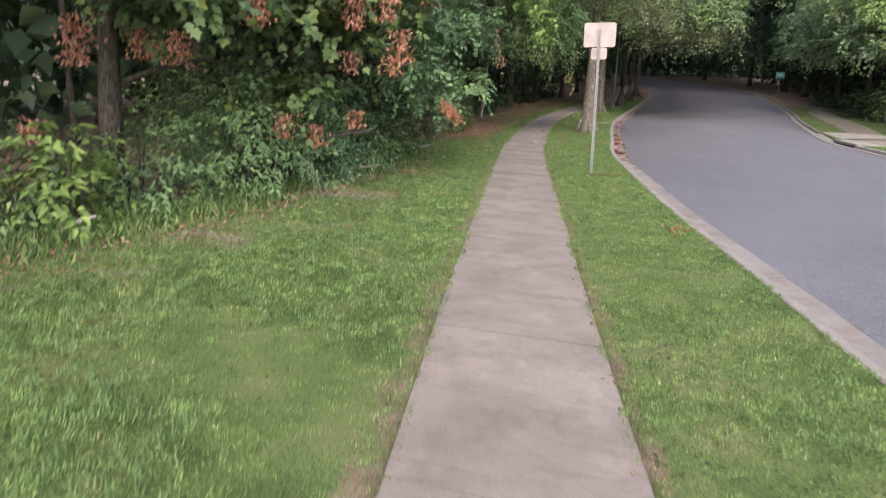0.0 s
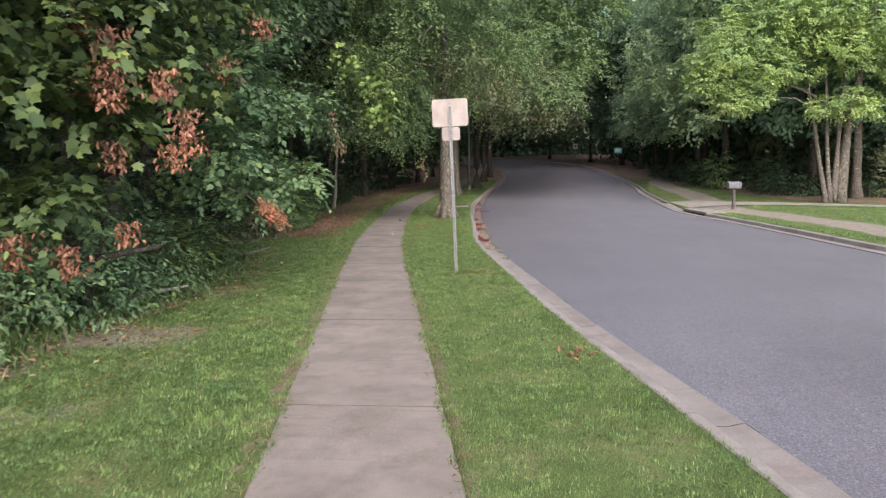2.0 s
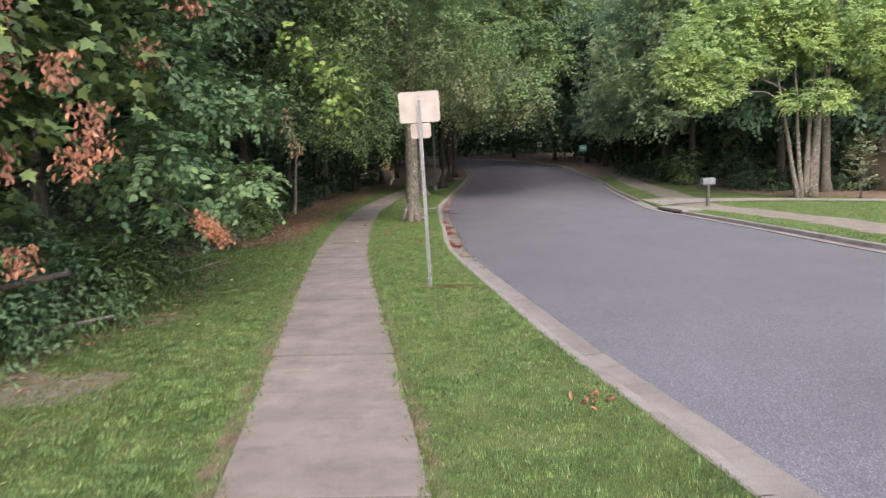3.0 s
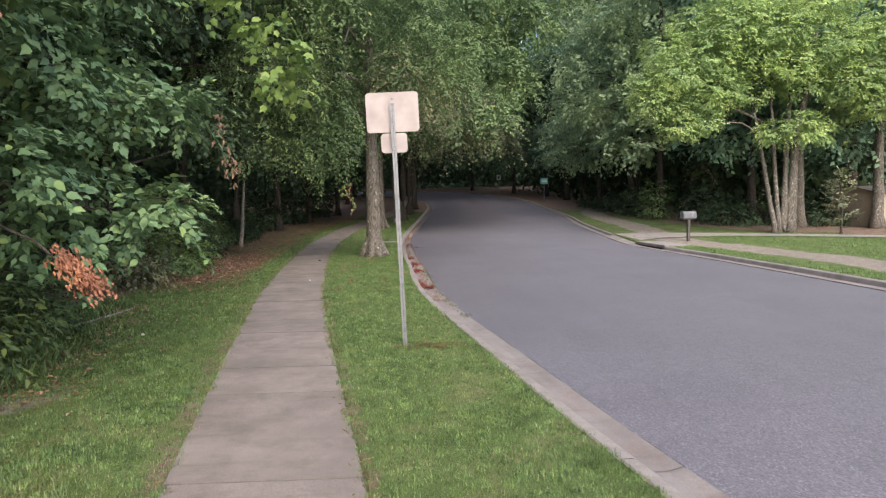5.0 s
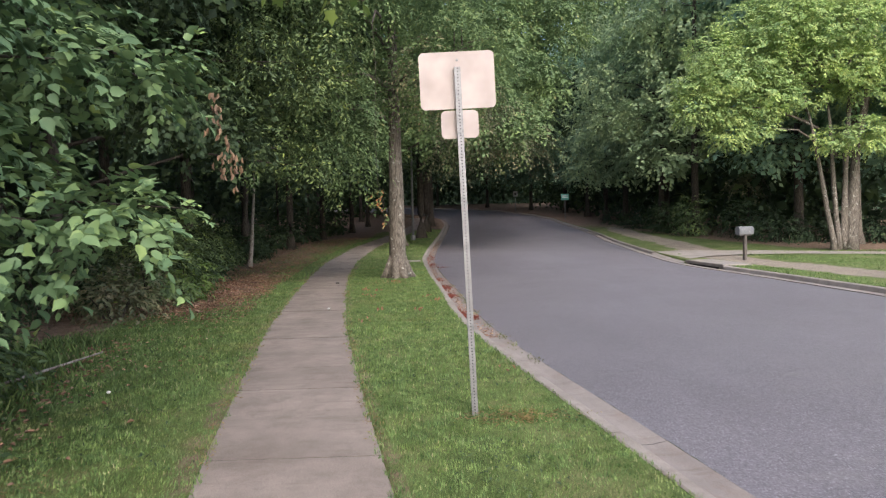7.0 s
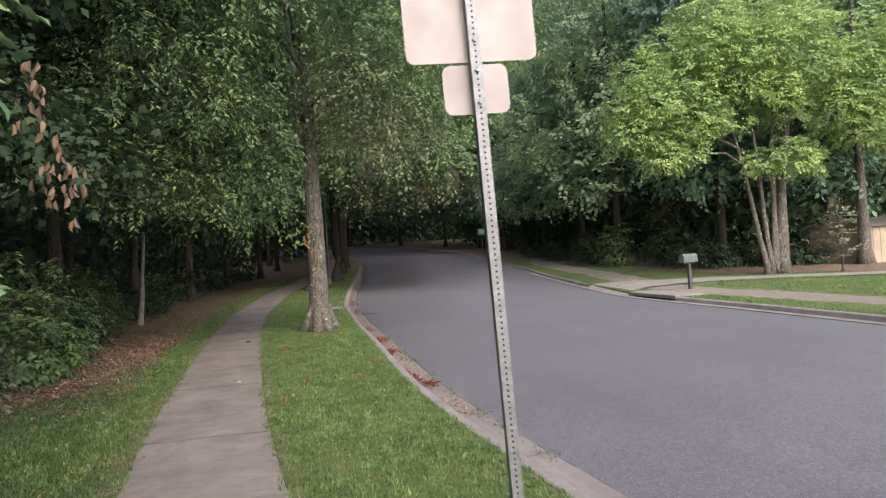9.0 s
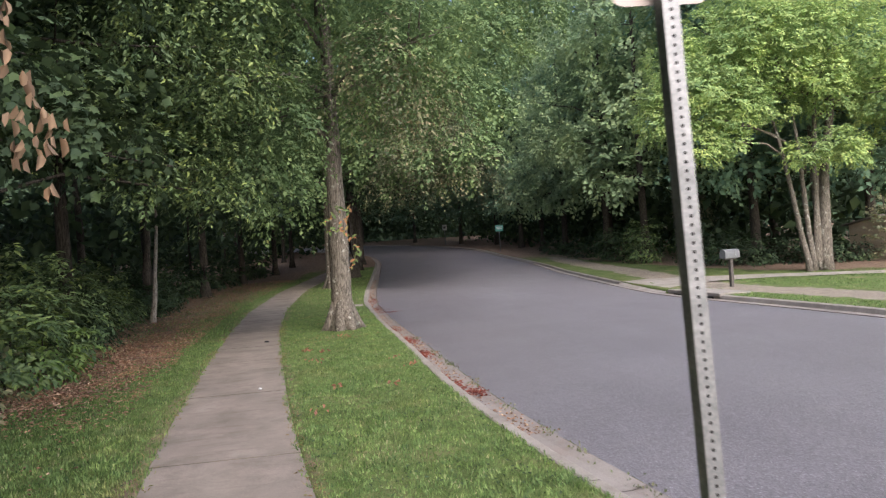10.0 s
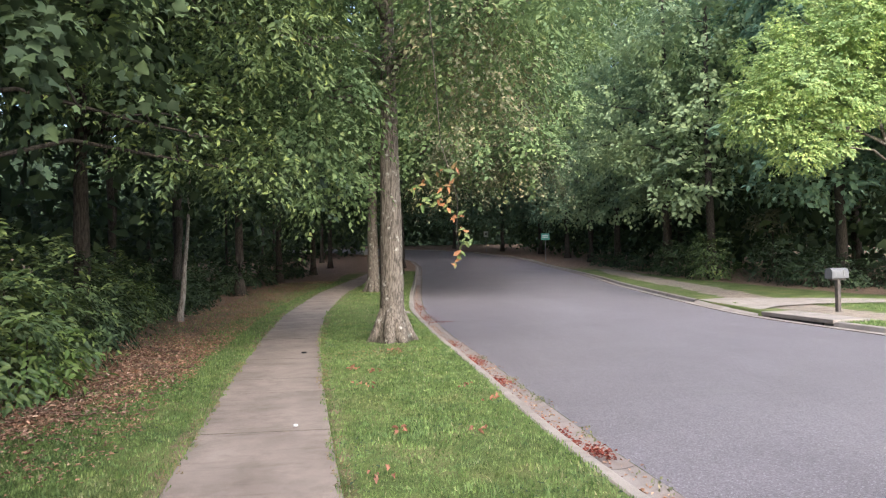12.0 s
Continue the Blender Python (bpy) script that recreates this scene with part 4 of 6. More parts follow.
for x, y, w, d, h in [(15.9, 44.5, 0.75, 0.75, 2.5), (16.0, 47.5, 1.2, 1.6, 2.0), (17.6, 38.5, 1.2, 1.2, 1.4), (19.4, 38.2, 1.3, 1.3, 0.9), (16.2, 54, 1.0, 1.8, 1.0), (16.6, 61, 1.0, 2.0, 1.2), (21.5, 37.2, 1.2, 1.2, 1.2), (17.6, 41.6, 0.9, 0.9, 2.2)]:
    shrub(x, y, w, d, h, LEAF_MAPLE if h > 2.3 else LEAF_SHADED, "rounded shrub in the shade of the woods", 14, 10, 0.12, 0.55, KITE, group="shrubs across the road")
tree("drooping_sapling", 19.2, 44.6, 3.3, 0.06, [(19.1, 44.5, 3.45, 0.75, 0.75, 0.3)], LEAF_DRY, "small drooping tree in front of dark woods", per_m2=14, leaf=0.2, length=0.7, droop=0.9)
# bare-looking upright bush by the shed and the two trunks beside it
tree("upright_bush", 18.9, 31.6, 2.6, 0.05, [(18.9, 31.6, 1.0, 0.5, 0.5, 0.7), (18.9, 31.6, 1.9, 0.4, 0.4, 0.8), (19.2, 31.7, 2.3, 0.25, 0.25, 0.5)], LEAF_DRY, "narrow dull grey-green bush on the lawn", per_m2=22, per=9, leaf=0.09, length=0.35, droop=-0.3, category="bush")
tree("woodland_tree", 19.9, 36.2, 13, 0.24, [(19.6, 36.4, 9.5, 2.6, 2.6, 1.8), (20.6, 36.6, 6.8, 2.0, 2.0, 1.2)], LEAF_WOODS, "straight trunk beside the shed", bark=BARK, per_m2=6, leaf=0.2, length=1.0)
tree("woodland_tree", 22.6, 34.6, 13, 0.26, [(22.6, 34.6, 9, 2.6, 2.6, 1.8), (21.8, 34.0, 5.6, 1.4, 1.4, 0.9)], LEAF_BRIGHT, "straight grey trunk with yellow-green leaves by the shed", bark=BARK, per_m2=6, leaf=0.2, length=1.0)


def deep_woods(name, n, xr, yr, z_top, leaf, label, mat=None):
    """Leaves of the woods further in, too many and too far to tell apart."""
    x, y = rng.uniform(*xr, n), rng.uniform(*yr, n)
    p = np.stack([x, y, rise(y) + z_top * rng.random(n) ** 0.8], 1)
    f = rng.normal(0, 1, (n, 3))
    f[:, 2] -= 0.5
    u = rng.normal(0, 0.5, (n, 3))
    u[:, 2] += 0.8
    tagged(link_mesh(name, leaf_mesh(name, p, f, u, leaf * rng.uniform(0.6, 1.3, n), KITE), mat or LEAF_WOODS), label, "woods", kind="stuff")


# the deep woods' inner dark is put into the leaf colour
deep_woods("woods_west", 44000, (-26, -8.4), (-25, 125), 16, 0.6, "dense dark woodland foliage", LEAF_SHADED)
deep_woods("woods_west_low", 14000, (-34, -15), (-25, 125), 5.5, 0.8, "dense undergrowth deep in the woods", LEAF_SHADED)
# added high leaf layer, mostly out of view, that shades the wood's edge
deep_woods("shade_canopy_west", 34000, (-21, -2.0), (-4, 62), 5.0, 0.75, "dense leaf canopy added overhead to shade the wood's edge", LEAF_SHADED)
bpy.data.objects["shade_canopy_west"].location.z = 10.5
# unseen leaf layer added to keep light off the left boughs
deep_woods("shade_canopy_walk", 1500, (-3.5, -1.2), (11, 21), 3.0, 0.5, "unseen leaf canopy added to shade the boughs by the walk", LEAF_SHADED)
bpy.data.objects["shade_canopy_walk"].location.z = 9.2
deep_woods("woods_east", 60000, (25, 52), (34, 130), 44, 0.66, "dense dark woodland foliage across the road")
deep_woods("woods_east_near", 10000, (17.5, 26), (40, 112), 15, 0.7, "dense shaded foliage behind the lawn", LEAF_SHADED)
# leaf layer added behind the crowns to darken the understory
deep_woods("shade_canopy_east", 22000, (17.5, 31), (37, 78), 5, 0.55, "dense leaf canopy added to shade the woods across the road")
bpy.data.objects["shade_canopy_east"].location.z = 9.5
deep_woods("undergrowth_east", 9000, (20.5, 34), (38, 112), 4.5, 0.6, "dark undergrowth in the woods across the road", LEAF_SHADED)
# one woodland in two leaf colours: shade painted in below, lighter tops
deep_woods("woods_end", 24000, (-45, 40), (132, 158), 15, 1.0, "dark woodland closing the end of the road", LEAF_SHADED)
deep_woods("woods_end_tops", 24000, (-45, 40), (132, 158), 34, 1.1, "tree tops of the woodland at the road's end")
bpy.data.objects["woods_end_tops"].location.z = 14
deep_woods("woods_bend", 7000, (-24, -3), (84, 102), 16, 0.8, "dark woodland inside the bend", LEAF_SHADED)
deep_woods("canopy", 24000, (-9, 19), (70, 135), 6, 0.9, "dark leaf canopy over the far road", LEAF_SHADED)
bpy.data.objects["canopy"].location.z = 9


def wooded_hill():
    """A dark wooded hillside that closes the view beyond the trees."""
    bm = bmesh.new()
    rows = []
    for i in range(121):
        a = radians(-75 + 150 * i / 120 - 90 + 180)
        d = 175 + 6 * noise.noise(Vector((i * 0.3, 0, 0)))
        x, y = 4 + d * math.cos(a) * 0.42, 10 + d * math.sin(a)
        top = 30 + 6 * noise.noise(Vector((i * 0.45, 3, 0))) + 3 * noise.noise(Vector((i * 1.7, 3, 0)))
        rows.append([bm.verts.new((x * (1 + 0.12 * s), y + 8 * s, -3 + top * s)) for s in (0, 0.3, 0.6, 0.85, 1)])
    for a, b in zip(rows, rows[1:]):
        for k in range(4):
            bm.faces.new((a[k], a[k + 1], b[k + 1], b[k]))
    m = rough_solid("wooded_hillside", (0.018, 0.032, 0.018), (0.05, 0.085, 0.04), 0.5, 0.95, 0.2, 3.0)
    tagged(part("backdrop", bm, m), "dark wooded hillside behind the trees", "backdrop", kind="structure")


wooded_hill()
for i in range(26):
    x, y = rng.uniform(-20, -10), rng.uniform(-5, 90)
    bm = bmesh.new()
    top = thing("slim_tree", Matrix.Identity(4), "slim dark trunk deep in the woods", "tree", "trunks in the woods")
    grow_trunk(bm, on_ground(x, y), (x + rng.normal(0, 0.6), y + rng.normal(0, 0.6), 12), rng.uniform(0.08, 0.2), 0.3, 8, 1.4, i)
    part("trunk", bm, DARK_BARK, top, smooth=True)

# ---- the sign beside the walk, seen from behind ----
def rounded_plate(w, h, thick, r):
    bm = bmesh.new()
    ring = []
    for cx, cz, a0 in ((w / 2 - r, h / 2 - r, 0), (-w / 2 + r, h / 2 - r, 90), (-w / 2 + r, -h / 2 + r, 180), (w / 2 - r, -h / 2 + r, 270)):
        for i in range(6):
            a = radians(a0 + 18 * i)
            ring.append(bm.verts.new((cx + r * math.cos(a), 0, cz + r * math.sin(a))))
    face = bm.faces.new(ring)
    made = bmesh.ops.extrude_face_region(bm, geom=[face])
    bmesh.ops.translate(bm, vec=(0, thick, 0), verts=[v for v in made["geom"] if isinstance(v, bmesh.types.BMVert)])
    bmesh.ops.recalc_face_normals(bm, faces=bm.faces)
    return bm


def perforated_post(w, height, pitch=0.0254, hole=0.0056):
    """A square steel tube with a row of round holes in its front and back."""
    bm = bmesh.new()
    n = int(height / pitch)
    for y, flip in ((-w / 2, False), (w / 2, True)):
        for i in range(n):
            z0 = i * pitch
            outer, inner = [], []
            for k in range(8):
                a = math.pi * k / 4
                cx, cz = math.cos(a), math.sin(a)
                m = max(abs(cx), abs(cz))
                outer.append(bm.verts.new((cx / m * w / 2, y, z0 + pitch / 2 + cz / m * pitch / 2)))
                inner.append(bm.verts.new((cx * hole, y, z0 + pitch / 2 + cz * hole)))
            for k in range(8):
                q = (outer[k], outer[(k + 1) % 8], inner[(k + 1) % 8], inner[k])
                bm.faces.new(q[::-1] if flip else q)
    for x in (-w / 2, w / 2):
        bm.faces.new([bm.verts.new(p) for p in ((x, -w / 2, 0), (x, w / 2, 0), (x, w / 2, n * pitch), (x, -w / 2, n * pitch))])
    bm.faces.new([bm.verts.new((sx * w / 2, sy * w / 2, n * pitch)) for sx, sy in ((-1, -1), (1, -1), (1, 1), (-1, 1))])
    return bm


sign = thing("road_sign", pose(1.275, 13.0, 0, 0, -1.7, 0), "back of a bare metal road sign on a perforated post", "road sign")
post = part("post", perforated_post(0.05, 2.92), GALVANISED, sign, "galvanised perforated steel post")
post.location = (0, -0.03, -0.05)
# near-black box in the hollow post: the shade behind its holes
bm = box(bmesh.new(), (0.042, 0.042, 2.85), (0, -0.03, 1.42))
part("post_hole_shade", bm, DARK_HOLE, sign)
for nm, w, h, cx, cz in (("sign_plate", 0.61, 0.46, -0.002, 2.75), ("sub_plate", 0.305, 0.225, 0.002, 2.395)):
    pl = part(nm, rounded_plate(w, h, 0.003, 0.04), ALUMINIUM, sign, "plain unpainted aluminium back")
    pl.location = (cx, 0.004, cz)
    for dz in (-0.32 * h, 0.32 * h):
        bm = bmesh.new()
        bmesh.ops.create_cone(bm, cap_ends=True, segments=8, radius1=0.011, radius2=0.009, depth=0.012, matrix=pose(0, -0.061, cz + dz, 90))
        part("bolt", bm, GALVANISED, sign)


# ---- mailbox ----
mail = thing("mailbox", pose(*on_ground(11.72, 29.7), 0, 0, 12), "grey metal mailbox on a dark wooden post", "mailbox")
part("post", box(bmesh.new(), (0.1, 0.1, 0.97), (0, 0, 0.385), bevel=0.008), WEATHERED_WOOD, mail)
part("arm", box(bmesh.new(), (0.46, 0.09, 0.05), (0, 0, 0.855), bevel=0.006), WEATHERED_WOOD, mail)


def mailbox_shell(length, w, h):
    bm = bmesh.new()
    rings = []
    for x in (-length / 2, length / 2):
        ring = [bm.verts.new((x, -w / 2, 0))]
        for i in range(9):
            a = math.pi * (1 - i / 8)
            ring.append(bm.verts.new((x, math.cos(a) * w / 2, h - w / 2 + math.sin(a) * w / 2)))
        ring.append(bm.verts.new((x, w / 2, 0)))
        rings.append(ring)
    for k in range(len(rings[0])):
        j = (k + 1) % len(rings[0])
        bm.faces.new((rings[0][k], rings[0][j], rings[1][j], rings[1][k]))
    bm.faces.new(rings[0])
    bm.faces.new(rings[1][::-1])
    bmesh.ops.recalc_face_normals(bm, faces=bm.faces)
    return bm


shell = part("box", mailbox_shell(0.54, 0.22, 0.27), MAILBOX_PAINT, mail)
shell.location = (0, 0, 0.882)
door = part("door", mailbox_shell(0.02, 0.235, 0.28), MAILBOX_PAINT, mail)
door.location = (-0.282, 0, 0.878)
part("flag", box(bmesh.new(), (0.05, 0.008, 0.16), (0.1, -0.12, 1.02), bevel=0.002), GALVANISED, mail, "small metal flag folded up")


# ---- small signs and the street lamp down the road ----
def far_sign(name, x, y, h, w, plate_h, mat, label, green):
    s = thing(name, pose(*on_ground(x, y), 0, 0, -6), label, "road sign")
    bm = tube(bmesh.new(), [(0, 0, -0.1), (0, 0, h)], [0.035, 0.035], 8)
    part("post", bm, GALVANISED, s)
    pl = part("plate", rounded_plate(w, plate_h, 0.004, 0.03), mat, s)
    pl.location = (0, -0.045, h - plate_h / 2)
    if green:
        for dz in (0.1, -0.05):
            part("lettering", box(bmesh.new(), (w * 0.7, 0.004, 0.07), (0, -0.049, h - plate_h / 2 + dz)), SIGN_WHITE, s)
    else:
        part("lettering", box(bmesh.new(), (w * 0.5, 0.004, 0.3), (0, -0.049, h - plate_h / 2)), SIGN_GREY, s)


far_sign("green_road_sign", 14.55, 72, 2.5, 0.75, 0.6, SIGN_GREEN, "small green road sign on a thin post", True)
far_sign("white_road_sign", 13.2, 98, 2.7, 0.6, 0.75, SIGN_WHITE, "white rectangular road sign by dark woods", False)
lamp = thing("street_lamp", pose(*on_ground(0.08, 46.9)), "slim grey street lamp pole between the trees", "street lamp")
part("pole", tube(bmesh.new(), [(0, 0, -0.1), (0, 0, 3), (0, 0, 7.5)], [0.075, 0.065, 0.045], 10), GALVANISED, lamp, smooth=True)
part("base", tube(bmesh.new(), [(0, 0, -0.1), (0, 0, 0.28), (0, 0, 0.32)], [0.15, 0.14, 0.08], 12), GALVANISED, lamp)
part("arm", tube(bmesh.new(), [(0, 0, 7.4), (0.7, 0, 7.8), (1.6, 0, 7.9)], [0.04, 0.035, 0.03], 8), GALVANISED, lamp)
part("lamp_head", box(bmesh.new(), (0.6, 0.24, 0.12), (1.85, 0, 7.9), bevel=0.03), GALVANISED, lamp)

# ---- shed behind the trees ----
shed = thing("shed", pose(*on_ground(24.9, 36.4, -0.15), 0, 0, 6), "low tan panelled garden shed with brown trim", "shed")
bm = bmesh.new()
W, D, H, R = 4.6, 3.0, 1.7, 0.3
pts = [(-W / 2, -D / 2), (W / 2, -D / 2), (W / 2, D / 2), (-W / 2, D / 2)]
lo = [bm.verts.new((x, y, 0)) for x, y in pts]
hi = [bm.verts.new((x, y, H)) for x, y in pts]
ra, rb = bm.verts.new((-W / 2, 0, H + R)), bm.verts.new((W / 2, 0, H + R))
bm.faces.new((lo[0], lo[1], hi[1], hi[0]))
bm.faces.new((lo[2], lo[3], hi[3], hi[2]))
bm.faces.new((lo[1], lo[2], hi[2], rb, hi[1]))
bm.faces.new((lo[3], lo[0], hi[0], ra, hi[3]))
part("wall", bm, SHED_PANEL, shed)
for s in (-1, 1):
    bm = box(bmesh.new(), (W + 0.4, math.hypot(D / 2, R) + 0.3, 0.06), (0, s * (D / 4 + 0.06), H + R / 2 + 0.02), (-s * math.degrees(math.atan2(R, D / 2)), 0, 0))
    part("roof", bm, SHED_ROOF, shed)
for x in np.arange(-W / 2 + 0.35, W / 2, 0.4):
    part("batten", box(bmesh.new(), (0.03, 0.02, H), (x, -D / 2 - 0.01, H / 2)), SHED_PANEL, shed)
for x in (-W / 2, W / 2):
    part("corner_trim", box(bmesh.new(), (0.1, 0.1, H), (x, -D / 2, H / 2)), SHED_TRIM, shed)
dr = part("door", box(bmesh.new(), (1.15, 0.04, 1.55), (-0.6, -D / 2 - 0.03, 0.8)), SHED_PANEL, shed)
for x in (-1.15, -0.05):
    part("door_trim", box(bmesh.new(), (0.08, 0.03, 1.55), (x, -D / 2 - 0.06, 0.8)), SHED_TRIM, dr)
for z in (0.06, 0.8, 1.56):
    part("door_trim", box(bmesh.new(), (1.15, 0.03, 0.07), (-0.6, -D / 2 - 0.062, z)), SHED_TRIM, dr)
for a in (35, -35):
    part("door_brace", box(bmesh.new(), (1.25, 0.02, 0.06), (-0.6, -D / 2 - 0.07, 0.46), (0, a, 0)), SHED_TRIM, dr)


# ---- car ----
CAR_PAINT, nt_, b_ = material("dark_grey_car_paint", 0.28, 0.55, 0.6)
nt_.links.new(ramp(nt_, noise_of(nt_, local(nt_), 3.0), [(0.3, (0.035, 0.034, 0.038)), (0.7, (0.05, 0.048, 0.053))]), b_.inputs["Base Color"])
b_.inputs["Coat Weight"].default_value = 0.8
CAR_GLASS = rough_solid("tinted_car_glass", (0.01, 0.012, 0.014), (0.02, 0.022, 0.024), 2.0, 0.06, 0.0, 20.0, 0.0, 0.8)
RUBBER = rough_solid("tyre_rubber", (0.015, 0.015, 0.015), (0.03, 0.03, 0.03), 20.0, 0.9, 0.001)
ALLOY = rough_solid("alloy_wheel", (0.4, 0.4, 0.41), (0.55, 0.55, 0.56), 10.0, 0.35, 0.0, 40.0, 0.8)
CHROME = rough_solid("chrome", (0.6, 0.6, 0.6), (0.7, 0.7, 0.7), 10.0, 0.15, 0.0, 40.0, 0.95)
LENS = rough_solid("headlight_lens", (0.5, 0.5, 0.52), (0.65, 0.65, 0.67), 10.0, 0.1, 0.0, 40.0, 0.3, 0.8)
BLACK_PLASTIC = rough_solid("black_plastic", (0.012, 0.012, 0.012), (0.025, 0.025, 0.025), 20.0, 0.6, 0.0)
TAIL = rough_solid("tail_lamp_red", (0.2, 0.01, 0.01), (0.3, 0.02, 0.02), 10.0, 0.15, 0.0)


def loft(bm, sections):
    rings = [[bm.verts.new(p) for p in s] for s in sections]
    for a, b in zip(rings, rings[1:]):
        for k in range(len(a) - 1):
            bm.faces.new((a[k], a[k + 1], b[k + 1], b[k]))
    bm.faces.new(rings[0])
    bm.faces.new(rings[-1][::-1])
    bmesh.ops.recalc_face_normals(bm, faces=bm.faces)


def build_car(m):
    """A four-door saloon; its nose points to -y."""
    car = thing("car", m, "dark grey four-door saloon car on the asphalt", "car")
    bm = bmesh.new()
    # y, half width, sill, belt, bonnet or boot height
    body = [(-2.42, 0.62, 0.32, 0.55, 0.58), (-2.36, 0.76, 0.24, 0.58, 0.66), (-2.2, 0.85, 0.2, 0.64, 0.74), (-1.8, 0.9, 0.2, 0.72, 0.84), (-1.2, 0.915, 0.2, 0.8, 0.93), (-0.6, 0.92, 0.2, 0.86, 0.98), (0.4, 0.92, 0.2, 0.9, 0.99),
            (1.2, 0.92, 0.2, 0.94, 1.02), (1.7, 0.91, 0.22, 0.96, 1.06), (2.2, 0.86, 0.26, 0.96, 1.06), (2.38, 0.78, 0.3, 0.92, 1.02), (2.42, 0.7, 0.36, 0.86, 0.94)]
    secs = []
    for y, w, sill, belt, top in body:
        half = [(0.0, sill), (w * 0.86, sill), (w * 0.97, sill + 0.08), (w, (sill + belt) / 2 + 0.04), (w * 0.985, belt - 0.03), (w * 0.93, belt + 0.02), (w * 0.75, top - 0.02), (w * 0.4, top), (0.0, top + 0.01)]
        ring = [(x, y, z) for x, z in half] + [(-x, y, z) for x, z in half[-2:0:-1]]
        secs.append(ring + [ring[0]])
    loft(bm, [s[:-1] + [s[0]] for s in secs])
    bmesh.ops.remove_doubles(bm, verts=bm.verts, dist=0.0005)
    shell = part("body", bm, CAR_PAINT, car, smooth=True)
    # glasshouse
    bm = bmesh.new()
    cab = [(-0.95, 0.74, 0.93, 0.95), (-0.2, 0.66, 0.95, 1.36), (0.25, 0.62, 0.96, 1.45), (0.85, 0.62, 0.97, 1.45), (1.35, 0.64, 0.98, 1.33), (2.0, 0.7, 1.0, 1.06)]
    loft(bm, [[(x, y, z) for x, z in ((0.84, lo_), (w + (0.84 - w) * 0.45, (lo_ + hi_) / 2), (w, hi_ - 0.03), (w * 0.9, hi_), (0, hi_ + 0.02), (-w * 0.9, hi_), (-w, hi_ - 0.03), (-w - (0.84 - w) * 0.45, (lo_ + hi_) / 2), (-0.84, lo_))] for y, w, lo_, hi_ in cab])
    part("cabin_glass", bm, CAR_GLASS, car, "dark tinted glass", smooth=True)
    bm = bmesh.new()
    loft(bm, [[(x, y, z + 0.012) for x, z in ((w, hi_ - 0.035), (w * 0.9, hi_), (0, hi_ + 0.02), (-w * 0.9, hi_), (-w, hi_ - 0.035))] for y, w, lo_, hi_ in [(-0.22, 0.67, 0, 1.36), (0.25, 0.64, 0, 1.45), (0.85, 0.64, 0, 1.45), (1.38, 0.66, 0, 1.33)]])
    part("roof", bm, CAR_PAINT, car, smooth=True)
    for s in (-1, 1):
        for pts, r in (([(s * 0.83, -0.92, 0.95), (s * 0.69, -0.2, 1.36), (s * 0.645, 0.25, 1.45)], 0.035), ([(s * 0.84, 0.42, 0.95), (s * 0.64, 0.4, 1.45)], 0.03), ([(s * 0.645, 0.85, 1.45), (s * 0.67, 1.35, 1.33), (s * 0.78, 1.95, 1.05)], 0.04)):
            part("pillar", tube(bmesh.new(), pts, [r] * len(pts), 6), CAR_PAINT, car)
        mir = part("mirror", box(bmesh.new(), (0.2, 0.13, 0.13), (s * 0.99, -0.55, 1.0), bevel=0.035), CAR_PAINT, car, smooth=True)
        part("mirror_glass", box(bmesh.new(), (0.15, 0.01, 0.09), (s * 0.99, -0.482, 1.0)), CHROME, mir)
        part("headlight", box(bmesh.new(), (0.36, 0.3, 0.13), (s * 0.63, -2.2, 0.66), (12, 0, s * 24), bevel=0.04), LENS, car, smooth=True)
        part("fog_lamp", box(bmesh.new(), (0.2, 0.1, 0.07), (s * 0.62, -2.36, 0.38), (0, 0, s * 20), bevel=0.02), LENS, car)
        part("tail_lamp", box(bmesh.new(), (0.34, 0.14, 0.17), (s * 0.68, 2.34, 0.84), (0, 0, -s * 18), bevel=0.04), TAIL, car)
        for y in (-0.05, 0.95):
            part("door_handle", box(bmesh.new(), (0.03, 0.2, 0.03), (s * 0.925, y + 0.25, 0.82), bevel=0.008), CHROME, car)
        for y in (-0.62, 0.42, 1.35):
            part("door_seam", box(bmesh.new(), (0.006, 0.008, 0.6), (s * 0.921, y, 0.58)), BLACK_PLASTIC, car)
        part("sill_trim", box(bmesh.new(), (0.03, 2.2, 0.06), (s * 0.91, 0, 0.24), bevel=0.01), BLACK_PLASTIC, car)
        for y in (-1.42, 1.38):
            bm = bmesh.new()
            bmesh.ops.create_cone(bm, cap_ends=True, segments=28, radius1=0.37, radius2=0.37, depth=0.1, matrix=pose(s * 0.885, y, 0.36, 0, 90))
            part("wheel_arch", bm, BLACK_PLASTIC, car)
            bm = bmesh.new()
            bmesh.ops.create_cone(bm, cap_ends=True, segments=32, radius1=0.325, radius2=0.325, depth=0.21, matrix=pose(s * 0.85, y, 0.325, 0, 90))
            bmesh.ops.bevel(bm, geom=[e for e in bm.edges if len(e.link_faces) == 2 and abs(e.link_faces[0].normal.dot(e.link_faces[1].normal)) < 0.5], offset=0.03, segments=3, affect="EDGES")
            wheel = part("wheel", bm, RUBBER, car, smooth=True)
            bm = bmesh.new()
            bmesh.ops.create_cone(bm, cap_ends=True, segments=28, radius1=0.225, radius2=0.225, depth=0.012, matrix=pose(s * 0.955, y, 0.325, 0, 90))
            part("rim_well", bm, BLACK_PLASTIC, wheel)
            for i in range(10):
                a = i * 36
